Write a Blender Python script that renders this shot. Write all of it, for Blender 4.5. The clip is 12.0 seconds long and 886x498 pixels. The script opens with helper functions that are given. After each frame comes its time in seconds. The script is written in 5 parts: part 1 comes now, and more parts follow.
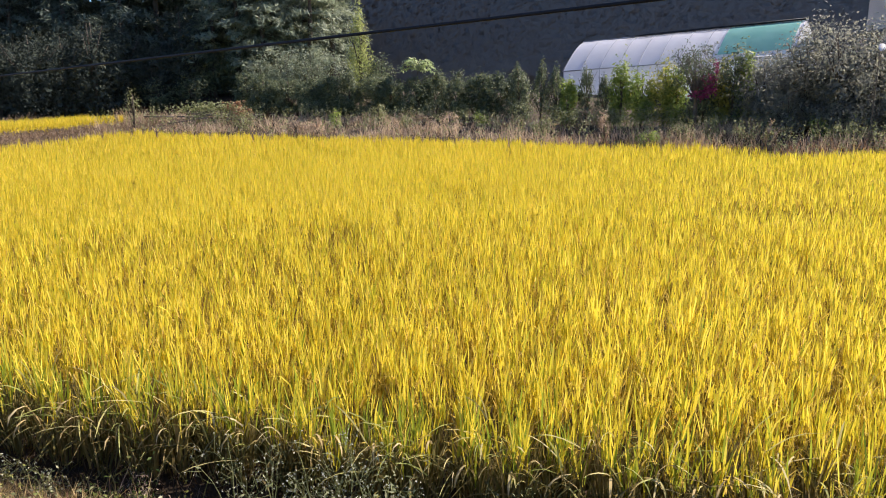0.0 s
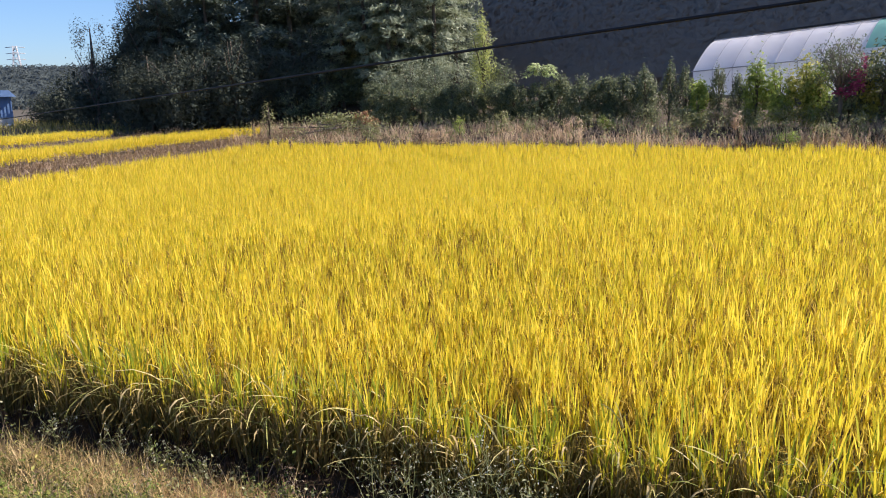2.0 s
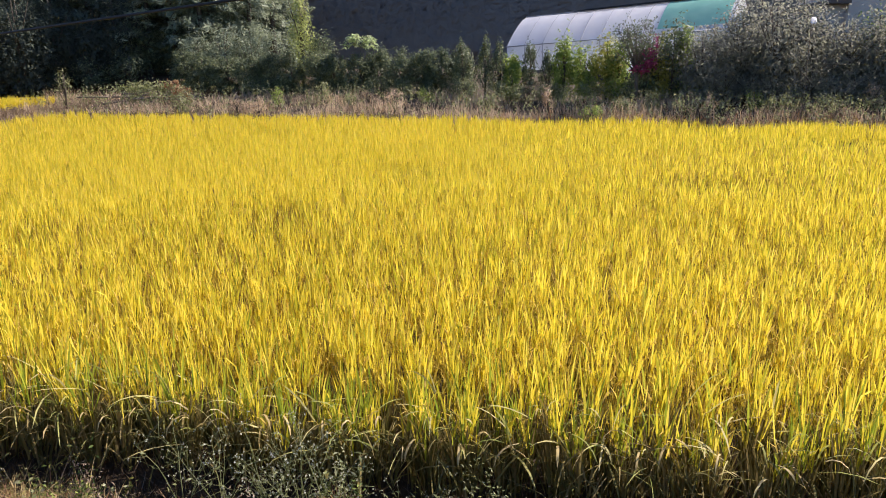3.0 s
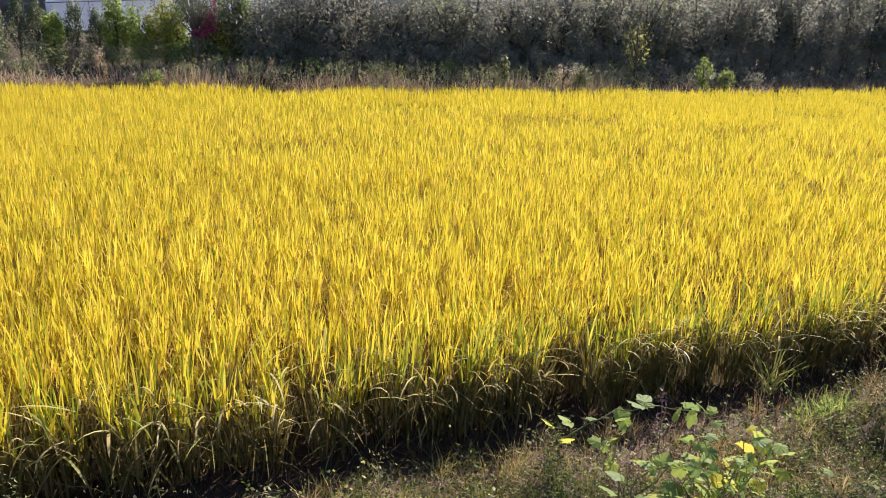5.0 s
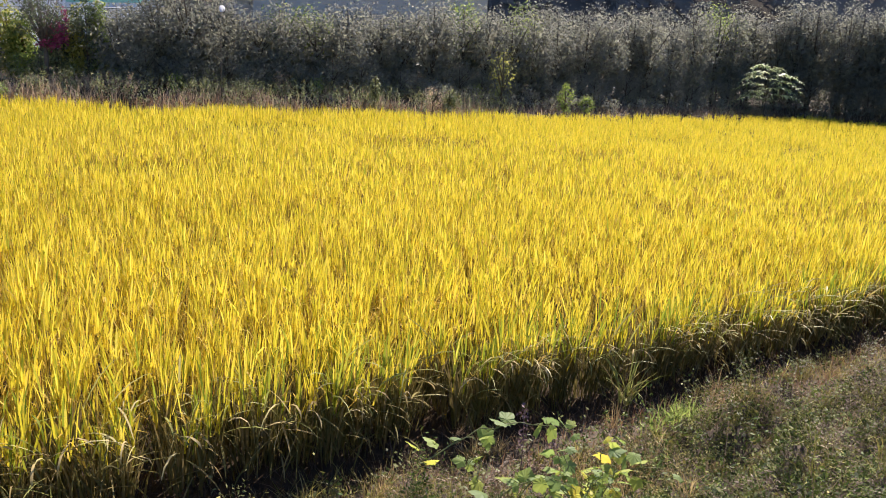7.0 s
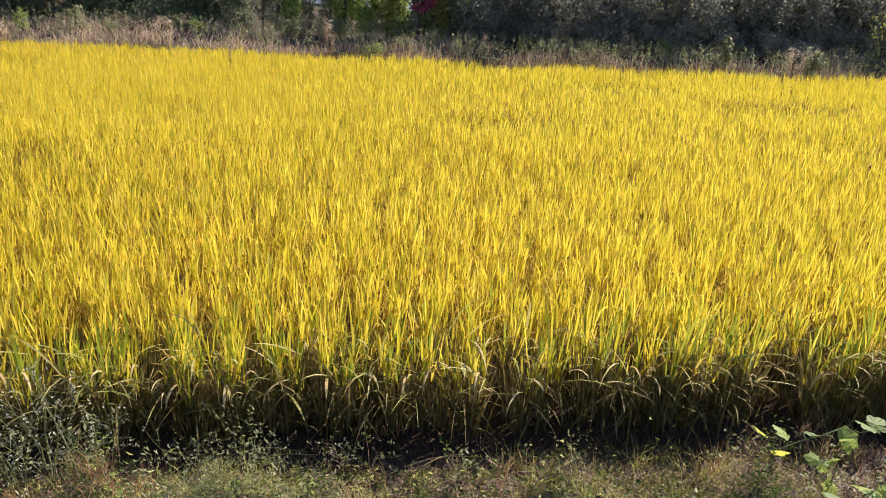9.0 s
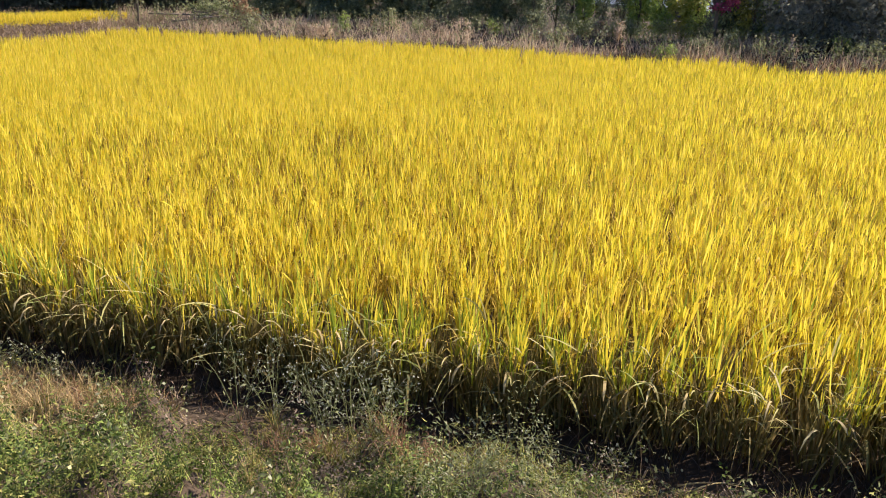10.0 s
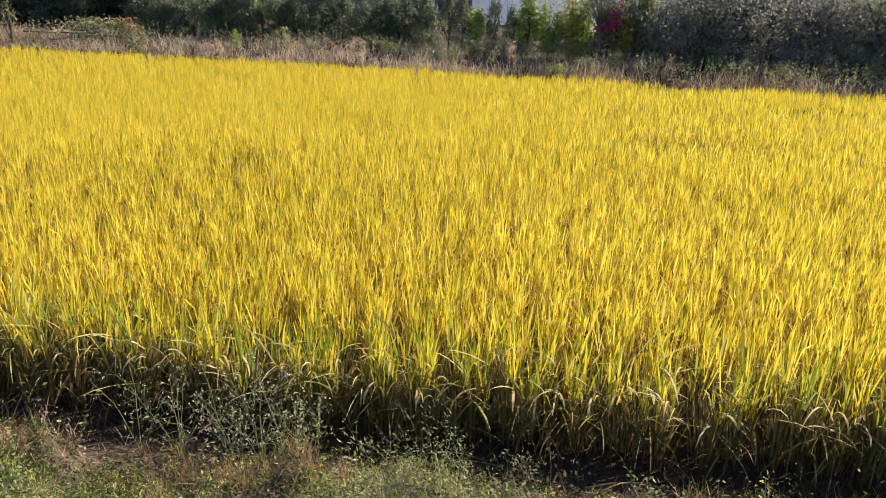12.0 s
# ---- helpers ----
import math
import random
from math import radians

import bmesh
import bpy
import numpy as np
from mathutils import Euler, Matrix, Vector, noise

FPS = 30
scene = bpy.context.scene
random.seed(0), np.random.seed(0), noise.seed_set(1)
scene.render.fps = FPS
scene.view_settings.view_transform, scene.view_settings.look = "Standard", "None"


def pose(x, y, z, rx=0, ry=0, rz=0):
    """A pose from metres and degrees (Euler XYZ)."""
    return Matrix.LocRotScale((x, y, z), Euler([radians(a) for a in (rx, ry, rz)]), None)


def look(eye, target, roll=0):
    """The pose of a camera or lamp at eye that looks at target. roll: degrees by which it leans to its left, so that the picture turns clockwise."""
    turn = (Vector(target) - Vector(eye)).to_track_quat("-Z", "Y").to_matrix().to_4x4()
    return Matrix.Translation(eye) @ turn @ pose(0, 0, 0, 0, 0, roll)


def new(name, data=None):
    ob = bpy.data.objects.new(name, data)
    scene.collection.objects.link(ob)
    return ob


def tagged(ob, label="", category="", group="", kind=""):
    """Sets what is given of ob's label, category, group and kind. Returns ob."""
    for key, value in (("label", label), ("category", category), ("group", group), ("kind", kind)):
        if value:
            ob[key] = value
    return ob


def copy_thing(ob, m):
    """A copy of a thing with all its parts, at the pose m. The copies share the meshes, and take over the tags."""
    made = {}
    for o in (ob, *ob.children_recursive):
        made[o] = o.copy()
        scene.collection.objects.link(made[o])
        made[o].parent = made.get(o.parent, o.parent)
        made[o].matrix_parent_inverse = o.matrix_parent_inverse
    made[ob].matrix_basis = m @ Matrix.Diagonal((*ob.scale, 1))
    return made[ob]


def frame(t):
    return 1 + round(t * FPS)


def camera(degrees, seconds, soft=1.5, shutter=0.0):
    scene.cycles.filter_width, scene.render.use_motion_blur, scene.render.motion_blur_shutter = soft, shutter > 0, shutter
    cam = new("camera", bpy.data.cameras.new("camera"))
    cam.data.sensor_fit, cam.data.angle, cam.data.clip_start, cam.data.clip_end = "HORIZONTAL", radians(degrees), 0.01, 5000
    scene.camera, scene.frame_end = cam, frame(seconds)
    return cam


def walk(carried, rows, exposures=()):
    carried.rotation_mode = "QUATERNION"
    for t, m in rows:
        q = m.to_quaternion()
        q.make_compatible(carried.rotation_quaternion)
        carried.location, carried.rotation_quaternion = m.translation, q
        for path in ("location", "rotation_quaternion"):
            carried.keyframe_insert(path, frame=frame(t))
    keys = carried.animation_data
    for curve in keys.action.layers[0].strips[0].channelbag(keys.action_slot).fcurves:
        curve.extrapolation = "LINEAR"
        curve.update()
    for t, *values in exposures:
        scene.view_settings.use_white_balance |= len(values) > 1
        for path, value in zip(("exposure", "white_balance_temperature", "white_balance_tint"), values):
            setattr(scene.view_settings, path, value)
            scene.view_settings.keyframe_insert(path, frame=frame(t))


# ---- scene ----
cam = camera(61.3, 12.0, soft=1.0)
METRES, EYE, TILT, LEAN, TURN = 1.15, 2.75, -12.6, -0.2, 0.0
ROWS = [
    (0.0, 0.0, 0.0, 0.0, 0.0, 0.0, -0.0),
    (0.5, -0.0505, -0.0321, -0.0002, 3.61, 1.15, -0.06),
    (1.0, -0.068, -0.0476, -0.0017, 7.04, 1.57, -0.15),
    (1.5, -0.0832, -0.0504, -0.0024, 9.52, 1.38, -0.33),
    (2.0, -0.0795, -0.0335, -0.0084, 9.18, 0.45, -0.29),
    (2.5, -0.0395, -0.0071, -0.0089, 4.24, -0.74, 0.32),
    (3.0, 0.0228, 0.0129, -0.0187, -3.94, -1.72, 1.36),
    (3.5, 0.1027, 0.0301, -0.0278, -12.97, -2.55, 2.76),
    (5.5, 0.2908, -0.0331, -0.0717, -39.86, -6.72, 5.57),
    (6.0, 0.3111, -0.0335, -0.0739, -43.35, -6.53, 5.34),
    (6.5, 0.3283, -0.0393, -0.0634, -45.2, -5.54, 5.09),
    (8.5, 0.2371, -0.0091, -0.066, -30.79, -6.3, 3.71),
    (9.0, 0.159, 0.0266, -0.0605, -19.96, -6.74, 1.79),
    (9.5, 0.0765, 0.0444, -0.0617, -8.83, -6.95, -0.19),
    (10.0, 0.0187, 0.0325, -0.067, 0.61, -6.68, -1.83),
    (10.5, -0.0131, 0.0066, -0.0701, 7.58, -6.06, -3.07),
    (11.0, -0.0149, -0.0232, -0.0645, 9.94, -5.22, -3.58),
    (11.5, -0.0149, -0.0143, -0.0633, 4.46, -4.94, -2.78),
    (12.0, -0.0148, -0.0072, -0.0616, -7.15, -5.16, -0.63),
]
walk(cam, [(t, pose(0, 0, EYE, TILT, LEAN, TURN) @ pose(METRES * x, METRES * y, METRES * z, 90 + pitch, roll, yaw)) for t, x, y, z, yaw, pitch, roll in ROWS], ((0.0, 1.16, 6500, 18), (12.0, 1.16, 6500, 18)))

# ---- world, sun ----
SUN_AZ, SUN_EL = 66.0, 41.0   # degrees right of the first view, above the horizon
world = bpy.data.worlds.new("world")
scene.world = world
world.use_nodes = True
wn = world.node_tree.nodes
sky = wn.new("ShaderNodeTexSky")
sky.sky_type = "NISHITA"
sky.sun_disc = False
sky.sun_elevation = radians(SUN_EL)
sky.sun_rotation = radians(SUN_AZ)
sky.air_density, sky.dust_density, sky.ozone_density = 1.0, 0.5, 10.0
wn["Background"].inputs["Strength"].default_value = 0.078
world.node_tree.links.new(sky.outputs["Color"], wn["Background"].inputs["Color"])
sun = new("sun", bpy.data.lights.new("sun", "SUN"))
sun.data.energy, sun.data.angle, sun.data.color = 4.6, radians(0.53), (1.0, 0.93, 0.80)
_d = Vector((math.sin(radians(SUN_AZ)) * math.cos(radians(SUN_EL)), math.cos(radians(SUN_AZ)) * math.cos(radians(SUN_EL)), math.sin(radians(SUN_EL))))
sun.matrix_world = look(_d * 80, (0, 0, 0))

RNG = np.random.default_rng(7)


# ---- materials ----
def nodes_of(name):
    m = bpy.data.materials.new(name)
    m.use_nodes = True
    return m, m.node_tree.nodes, m.node_tree.links


def ramp(nt, fac, stops, links):
    r = nt.new("ShaderNodeValToRGB")
    e = r.color_ramp.elements
    while len(e) < len(stops):
        e.new(0.5)
    for el, (p, c) in zip(e, stops):
        el.position, el.color = p, (*c, 1)
    links.new(fac, r.inputs["Fac"])
    return r.outputs["Color"]


def leafy(name, stops, trans=0.45, rough=0.55, patch=0.6, patch_amount=0.35, spec=0.3, passed=None):
    """A thin leaf: each blade its own tone, larger drifts of tone over it, light passing through."""
    m, n, l = nodes_of(name)
    geo = n.new("ShaderNodeNewGeometry")
    tc = n.new("ShaderNodeTexCoord")
    nz = n.new("ShaderNodeTexNoise")
    nz.inputs["Scale"].default_value, nz.inputs["Detail"].default_value = patch, 3
    l.new(tc.outputs["Object"], nz.inputs["Vector"])
    mix = n.new("ShaderNodeMix")
    mix.inputs["Factor"].default_value = patch_amount
    l.new(geo.outputs["Random Per Island"], mix.inputs["A"])
    l.new(nz.outputs["Fac"], mix.inputs["B"])
    col = ramp(n, mix.outputs["Result"], stops, l)
    p = n["Principled BSDF"]
    p.inputs["Roughness"].default_value = rough
    p.inputs["Specular IOR Level"].default_value = spec
    l.new(col, p.inputs["Base Color"])
    tr = n.new("ShaderNodeBsdfTranslucent")
    if passed:   # light that comes through a leaf is greener than what it throws back
        tint = n.new("ShaderNodeMix")
        tint.data_type, tint.blend_type = "RGBA", "MULTIPLY"
        tint.inputs[0].default_value = 1.0
        tint.inputs[7].default_value = (*passed, 1)
        l.new(col, tint.inputs[6])
        l.new(tint.outputs[2], tr.inputs["Color"])
    else:
        l.new(col, tr.inputs["Color"])
    ms = n.new("ShaderNodeMixShader")
    ms.inputs["Fac"].default_value = trans
    l.new(p.outputs["BSDF"], ms.inputs[1])
    l.new(tr.outputs["BSDF"], ms.inputs[2])
    l.new(ms.outputs["Shader"], n["Material Output"].inputs["Surface"])
    return m


def surface(name, stops, scale=4.0, rough=0.85, bump=0.3, fine=40.0, metal=0.0, spec=0.3):
    """A solid surface: tone drifting at two scales, with relief."""
    m, n, l = nodes_of(name)
    tc = n.new("ShaderNodeTexCoord")
    a, b = n.new("ShaderNodeTexNoise"), n.new("ShaderNodeTexNoise")
    a.inputs["Scale"].default_value, a.inputs["Detail"].default_value = scale, 4
    b.inputs["Scale"].default_value, b.inputs["Detail"].default_value = fine, 3
    mix = n.new("ShaderNodeMix")
    mix.inputs["Factor"].default_value = 0.4
    for t in (a, b):
        l.new(tc.outputs["Object"], t.inputs["Vector"])
    l.new(a.outputs["Fac"], mix.inputs["A"])
    l.new(b.outputs["Fac"], mix.inputs["B"])
    col = ramp(n, mix.outputs["Result"], stops, l)
    p = n["Principled BSDF"]
    p.inputs["Roughness"].default_value, p.inputs["Metallic"].default_value = rough, metal
    p.inputs["Specular IOR Level"].default_value = spec
    l.new(col, p.inputs["Base Color"])
    bp = n.new("ShaderNodeBump")
    bp.inputs["Strength"].default_value, bp.inputs["Distance"].default_value = bump, 0.02
    l.new(b.outputs["Fac"], bp.inputs["Height"])
    l.new(bp.outputs["Normal"], p.inputs["Normal"])
    return m


M_RICE = leafy("rice_leaf", [(0.0, (0.41, 0.40, 0.025)), (0.3, (0.66, 0.545, 0.04)), (0.6, (0.84, 0.647, 0.06)), (1.0, (0.92, 0.755, 0.13))], trans=0.45, patch=0.5, patch_amount=0.25, spec=0.18, passed=(0.92, 0.95, 0.90))
M_RICE_GREEN = leafy("rice_leaf_green", [(0.0, (0.16, 0.24, 0.025)), (0.5, (0.31, 0.36, 0.035)), (1.0, (0.52, 0.47, 0.055))], trans=0.45, patch=0.8, spec=0.12)
# lower leaves, with the shade of the gaps between blades put into their colour
M_RICE_LOW = leafy("rice_stem_leaf_shade", [(0.0, (0.25, 0.20, 0.03)), (0.5, (0.46, 0.345, 0.05)), (1.0, (0.66, 0.49, 0.09))], trans=0.45, patch=0.8, spec=0.05)
# dead brown leaves, darkened further to stand for shade at the foot
M_RICE_FOOT = leafy("rice_foot_leaf_shade", [(0.0, (0.10, 0.105, 0.03)), (0.5, (0.20, 0.165, 0.055)), (1.0, (0.36, 0.26, 0.12))], trans=0.28, patch=0.8, spec=0.05)
M_PANICLE = leafy("rice_panicle", [(0.0, (0.48, 0.32, 0.05)), (0.5, (0.66, 0.46, 0.09)), (1.0, (0.76, 0.58, 0.18))], trans=0.4, rough=0.7, spec=0.1)
M_EAR = leafy("pale_rice_ear", [(0.0, (0.40, 0.29, 0.11)), (0.5, (0.56, 0.43, 0.20)), (1.0, (0.70, 0.58, 0.33))], trans=0.3, rough=0.7, spec=0.1)
M_RICE_DRY = leafy("rice_leaf_dry", [(0.0, (0.20, 0.26, 0.05)), (0.45, (0.38, 0.37, 0.10)), (0.8, (0.55, 0.46, 0.20)), (1.0, (0.66, 0.57, 0.36))], trans=0.35, patch=0.8)
M_STRAW = leafy("dry_grass", [(0.0, (0.26, 0.18, 0.12)), (0.35, (0.50, 0.37, 0.25)), (0.75, (0.68, 0.53, 0.38)), (1.0, (0.38, 0.36, 0.17))], trans=0.42, patch=0.35, patch_amount=0.5)
M_HAY = leafy("dry_hay", [(0.0, (0.20, 0.135, 0.06)), (0.4, (0.42, 0.30, 0.14)), (0.8, (0.62, 0.47, 0.24)), (1.0, (0.36, 0.33, 0.12))], trans=0.35, patch=1.2, patch_amount=0.4)
M_BROWN = leafy("brown_weed", [(0.0, (0.11, 0.08, 0.055)), (0.4, (0.24, 0.17, 0.12)), (0.75, (0.38, 0.28, 0.195)), (1.0, (0.27, 0.25, 0.11))], trans=0.35, patch=0.4, patch_amount=0.4)
M_GRASS = leafy("bank_grass", [(0.0, (0.07, 0.09, 0.02)), (0.35, (0.19, 0.18, 0.045)), (0.6, (0.36, 0.30, 0.09)), (1.0, (0.56, 0.47, 0.20))], trans=0.4, patch=1.1, patch_amount=0.5)
M_COVER = leafy("low_weed_leaf", [(0.25, (0.035, 0.045, 0.012)), (0.42, (0.09, 0.105, 0.025)), (0.56, (0.20, 0.20, 0.05)), (0.70, (0.40, 0.36, 0.11)), (0.88, (0.60, 0.53, 0.25))], trans=0.15, patch=4.5, patch_amount=0.62, spec=0.1)
M_GREENWEED = leafy("green_weed_leaf", [(0.2, (0.03, 0.05, 0.012)), (0.5, (0.10, 0.145, 0.03)), (0.8, (0.30, 0.36, 0.08))], trans=0.22, patch=4.0, patch_amount=0.5, spec=0.15)
M_WEED = leafy("weed_leaf", [(0.0, (0.14, 0.17, 0.06)), (0.6, (0.30, 0.31, 0.14)), (1.0, (0.56, 0.54, 0.36))], trans=0.4)
M_FLOWER = leafy("pale_flower", [(0.0, (0.38, 0.38, 0.26)), (1.0, (0.64, 0.61, 0.48))], trans=0.35)
M_PURPLE = leafy("purple_seed", [(0.0, (0.12, 0.06, 0.07)), (1.0, (0.30, 0.19, 0.18))], trans=0.1)
M_RUST = leafy("rust_grass", [(0.0, (0.22, 0.07, 0.05)), (0.4, (0.36, 0.20, 0.11)), (1.0, (0.50, 0.38, 0.22))], trans=0.35)
M_SHRUB = leafy("shrub_leaf", [(0.0, (0.075, 0.095, 0.06)), (0.6, (0.15, 0.18, 0.095)), (0.88, (0.26, 0.29, 0.15)), (1.0, (0.42, 0.45, 0.25))], trans=0.42, patch=0.7, patch_amount=0.2)
M_SHRUB_LIGHT = leafy("light_shrub_leaf", [(0.0, (0.15, 0.21, 0.05)), (0.6, (0.30, 0.38, 0.09)), (1.0, (0.54, 0.58, 0.18))], trans=0.55, patch_amount=0.2)
M_YELLOW = leafy("yellow_shrub_leaf", [(0.0, (0.22, 0.24, 0.05)), (0.6, (0.42, 0.42, 0.11)), (1.0, (0.62, 0.54, 0.22))], trans=0.55, patch_amount=0.2)
M_SHRUB_GREY = leafy("grey_shrub_leaf", [(0.0, (0.20, 0.20, 0.17)), (0.6, (0.255, 0.255, 0.205)), (0.9, (0.32, 0.325, 0.23)), (1.0, (0.44, 0.45, 0.30))], rough=0.5, spec=0.15, trans=0.6, patch_amount=0.12)
# dead straw, darkened to stand for the shade beside the rice
M_LITTER = leafy("dead_rice_litter_shade", [(0.0, (0.04, 0.028, 0.018)), (0.5, (0.09, 0.06, 0.04)), (1.0, (0.20, 0.13, 0.09))], trans=0.1, patch=1.5, spec=0.05)
M_WILLOW = leafy("fine_yellow_green_leaf", [(0.0, (0.22, 0.27, 0.07)), (0.6, (0.42, 0.46, 0.16)), (1.0, (0.62, 0.62, 0.30))], trans=0.55)
M_FROND = leafy("frond_leaf", [(0.0, (0.26, 0.34, 0.13)), (0.5, (0.44, 0.52, 0.26)), (1.0, (0.68, 0.72, 0.48))], trans=0.55)
M_RED = leafy("red_leaf", [(0.0, (0.16, 0.03, 0.07)), (0.6, (0.36, 0.07, 0.16)), (1.0, (0.52, 0.18, 0.25))], trans=0.5)
M_WOODLEAF = leafy("wood_leaf", [(0.0, (0.055, 0.065, 0.055)), (0.6, (0.075, 0.09, 0.07)), (0.95, (0.09, 0.105, 0.08)), (1.0, (0.12, 0.13, 0.09))], trans=0.2, patch=0.5, patch_amount=0.2, spec=0.0, rough=1.0)
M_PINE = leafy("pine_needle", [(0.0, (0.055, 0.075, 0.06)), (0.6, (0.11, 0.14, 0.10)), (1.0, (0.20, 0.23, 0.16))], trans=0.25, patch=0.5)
# paler copy of the needles, with sunlight put into the colour
M_PINE_SUNLIT = leafy("sunlit_pine_needle", [(0.0, (0.14, 0.17, 0.11)), (0.6, (0.28, 0.32, 0.21)), (1.0, (0.44, 0.47, 0.32))], trans=0.35, patch=0.5)
# flat grey leaves: haze over the shaded hillside is put into the colour
M_FARWOOD = leafy("far_wood_leaf_haze", [(0.0, (0.145, 0.137, 0.125)), (0.6, (0.152, 0.144, 0.13)), (1.0, (0.16, 0.152, 0.135))], trans=0.05, patch=0.05, rough=1.0, spec=0.0)
# blue-grey leaves: the haze of distance is put into the colour
M_HILLWOOD = leafy("distant_wood_haze", [(0.0, (0.085, 0.105, 0.115)), (0.6, (0.10, 0.122, 0.125)), (1.0, (0.13, 0.15, 0.14))], trans=0.5, patch=0.02, rough=1.0, spec=0.0)
M_BARK = surface("bark", [(0.2, (0.05, 0.04, 0.03)), (0.8, (0.16, 0.13, 0.10))], scale=6)
M_TWIG = surface("grey_twig", [(0.2, (0.09, 0.075, 0.065)), (0.8, (0.20, 0.17, 0.15))], scale=6)
M_SOIL = surface("soil", [(0.2, (0.035, 0.024, 0.014)), (0.55, (0.080, 0.055, 0.034)), (0.9, (0.17, 0.12, 0.08))], scale=0.8, fine=25, bump=0.6)
# paddy earth, made darker to carry the shade under and beside the rice
M_MUD_SHADE = surface("paddy_mud_shade", [(0.2, (0.035, 0.025, 0.016)), (0.8, (0.085, 0.060, 0.040))], scale=1.5, fine=25, bump=0.5, rough=0.95, spec=0.05)
# hill floor in an even grey, matched to the haze-coloured leaves over it
M_FLOOR = surface("wood_floor_haze", [(0.2, (0.092, 0.084, 0.074)), (0.8, (0.105, 0.096, 0.084))], scale=0.3, fine=3.0, rough=1.0, spec=0.0, bump=0.05)
M_FILM = leafy("greenhouse_film", [(0.0, (0.80, 0.80, 0.84)), (0.5, (0.88, 0.88, 0.91)), (1.0, (0.94, 0.94, 0.96))], trans=0.5, rough=0.25, spec=0.5, patch=1.6, patch_amount=0.95)
M_NET = leafy("green_net", [(0.0, (0.18, 0.48, 0.41)), (1.0, (0.36, 0.66, 0.58))], trans=0.5, patch=1.5, patch_amount=0.95)
M_PIPE = surface("galvanised_pipe", [(0.2, (0.30, 0.31, 0.33)), (0.8, (0.50, 0.51, 0.53))], rough=0.45, metal=0.7, bump=0.05)
M_RIB = surface("dull_rib", [(0.2, (0.30, 0.30, 0.33)), (0.8, (0.42, 0.42, 0.45))], rough=0.8, bump=0.0)
M_BLACK = surface("black_cable", [(0.3, (0.008, 0.008, 0.009)), (0.8, (0.02, 0.02, 0.022))], rough=0.6, bump=0.02)
M_BLUE = surface("blue_metal_sheet", [(0.2, (0.10, 0.18, 0.34)), (0.8, (0.16, 0.26, 0.44))], rough=0.5, bump=0.05)
M_PLASTER = surface("grey_plaster", [(0.2, (0.40, 0.39, 0.37)), (0.8, (0.60, 0.59, 0.56))], scale=1.2)
M_TAN = surface("tan_plaster", [(0.2, (0.66, 0.52, 0.42)), (0.8, (0.78, 0.63, 0.51))], scale=1.2)
M_ROOF = surface("brown_roof_tile", [(0.2, (0.10, 0.07, 0.06)), (0.8, (0.22, 0.16, 0.13))], scale=2)
M_STEEL = surface("pylon_steel", [(0.2, (0.36, 0.37, 0.40)), (0.8, (0.46, 0.47, 0.50))], rough=0.8, metal=0.1, bump=0.0)
M_WOOD = surface("weathered_wood", [(0.2, (0.12, 0.10, 0.08)), (0.8, (0.26, 0.22, 0.18))], scale=5)
M_GLASS = surface("dark_window", [(0.2, (0.02, 0.025, 0.03)), (0.8, (0.05, 0.06, 0.07))], rough=0.1, bump=0.0, spec=0.6)


# ---- mesh helpers ----
def raw_mesh(name, verts, faces, mats, mat_index=None, smooth=False):
    """A mesh from arrays of corners and of three- or four-sided faces."""
    verts, faces = np.asarray(verts, np.float32), np.asarray(faces, np.int32)
    me = bpy.data.meshes.new(name)
    k = faces.shape[1]
    me.vertices.add(len(verts))
    me.vertices.foreach_set("co", verts.ravel())
    me.loops.add(faces.size)
    me.loops.foreach_set("vertex_index", faces.ravel())
    me.polygons.add(len(faces))
    me.polygons.foreach_set("loop_start", np.arange(0, faces.size, k, dtype=np.int32))
    me.polygons.foreach_set("loop_total", np.full(len(faces), k, np.int32))
    for m in (mats if isinstance(mats, (list, tuple)) else [mats]):
        me.materials.append(m)
    if mat_index is not None:
        me.polygons.foreach_set("material_index", np.asarray(mat_index, np.int32))
    if smooth:
        me.polygons.foreach_set("use_smooth", np.ones(len(faces), bool))
    me.update(calc_edges=True)
    return me


def stack(pieces):
    """Joins pairs of (corners, faces) into one pair."""
    vs, fs, o = [], [], 0
    for v, f in pieces:
        vs.append(v)
        fs.append(f + o)
        o += len(v)
    return np.concatenate(vs), np.concatenate(fs)


def part(name, data, material, parent, label=""):
    """Links a mesh (a bmesh, or a pair of arrays) as one object under a thing or part."""
    if isinstance(data, tuple):
        me = raw_mesh(name, data[0], data[1], material)
    elif isinstance(data, bpy.types.Mesh):
        me = data
    else:
        me = bpy.data.meshes.new(name)
        data.to_mesh(me)
        data.free()
        me.materials.append(material)
    ob = new(name, me)
    ob.parent = parent
    if label:
        ob["label"] = label
    return ob


def unit(v):
    return v / np.maximum(np.linalg.norm(v, axis=-1, keepdims=True), 1e-9)


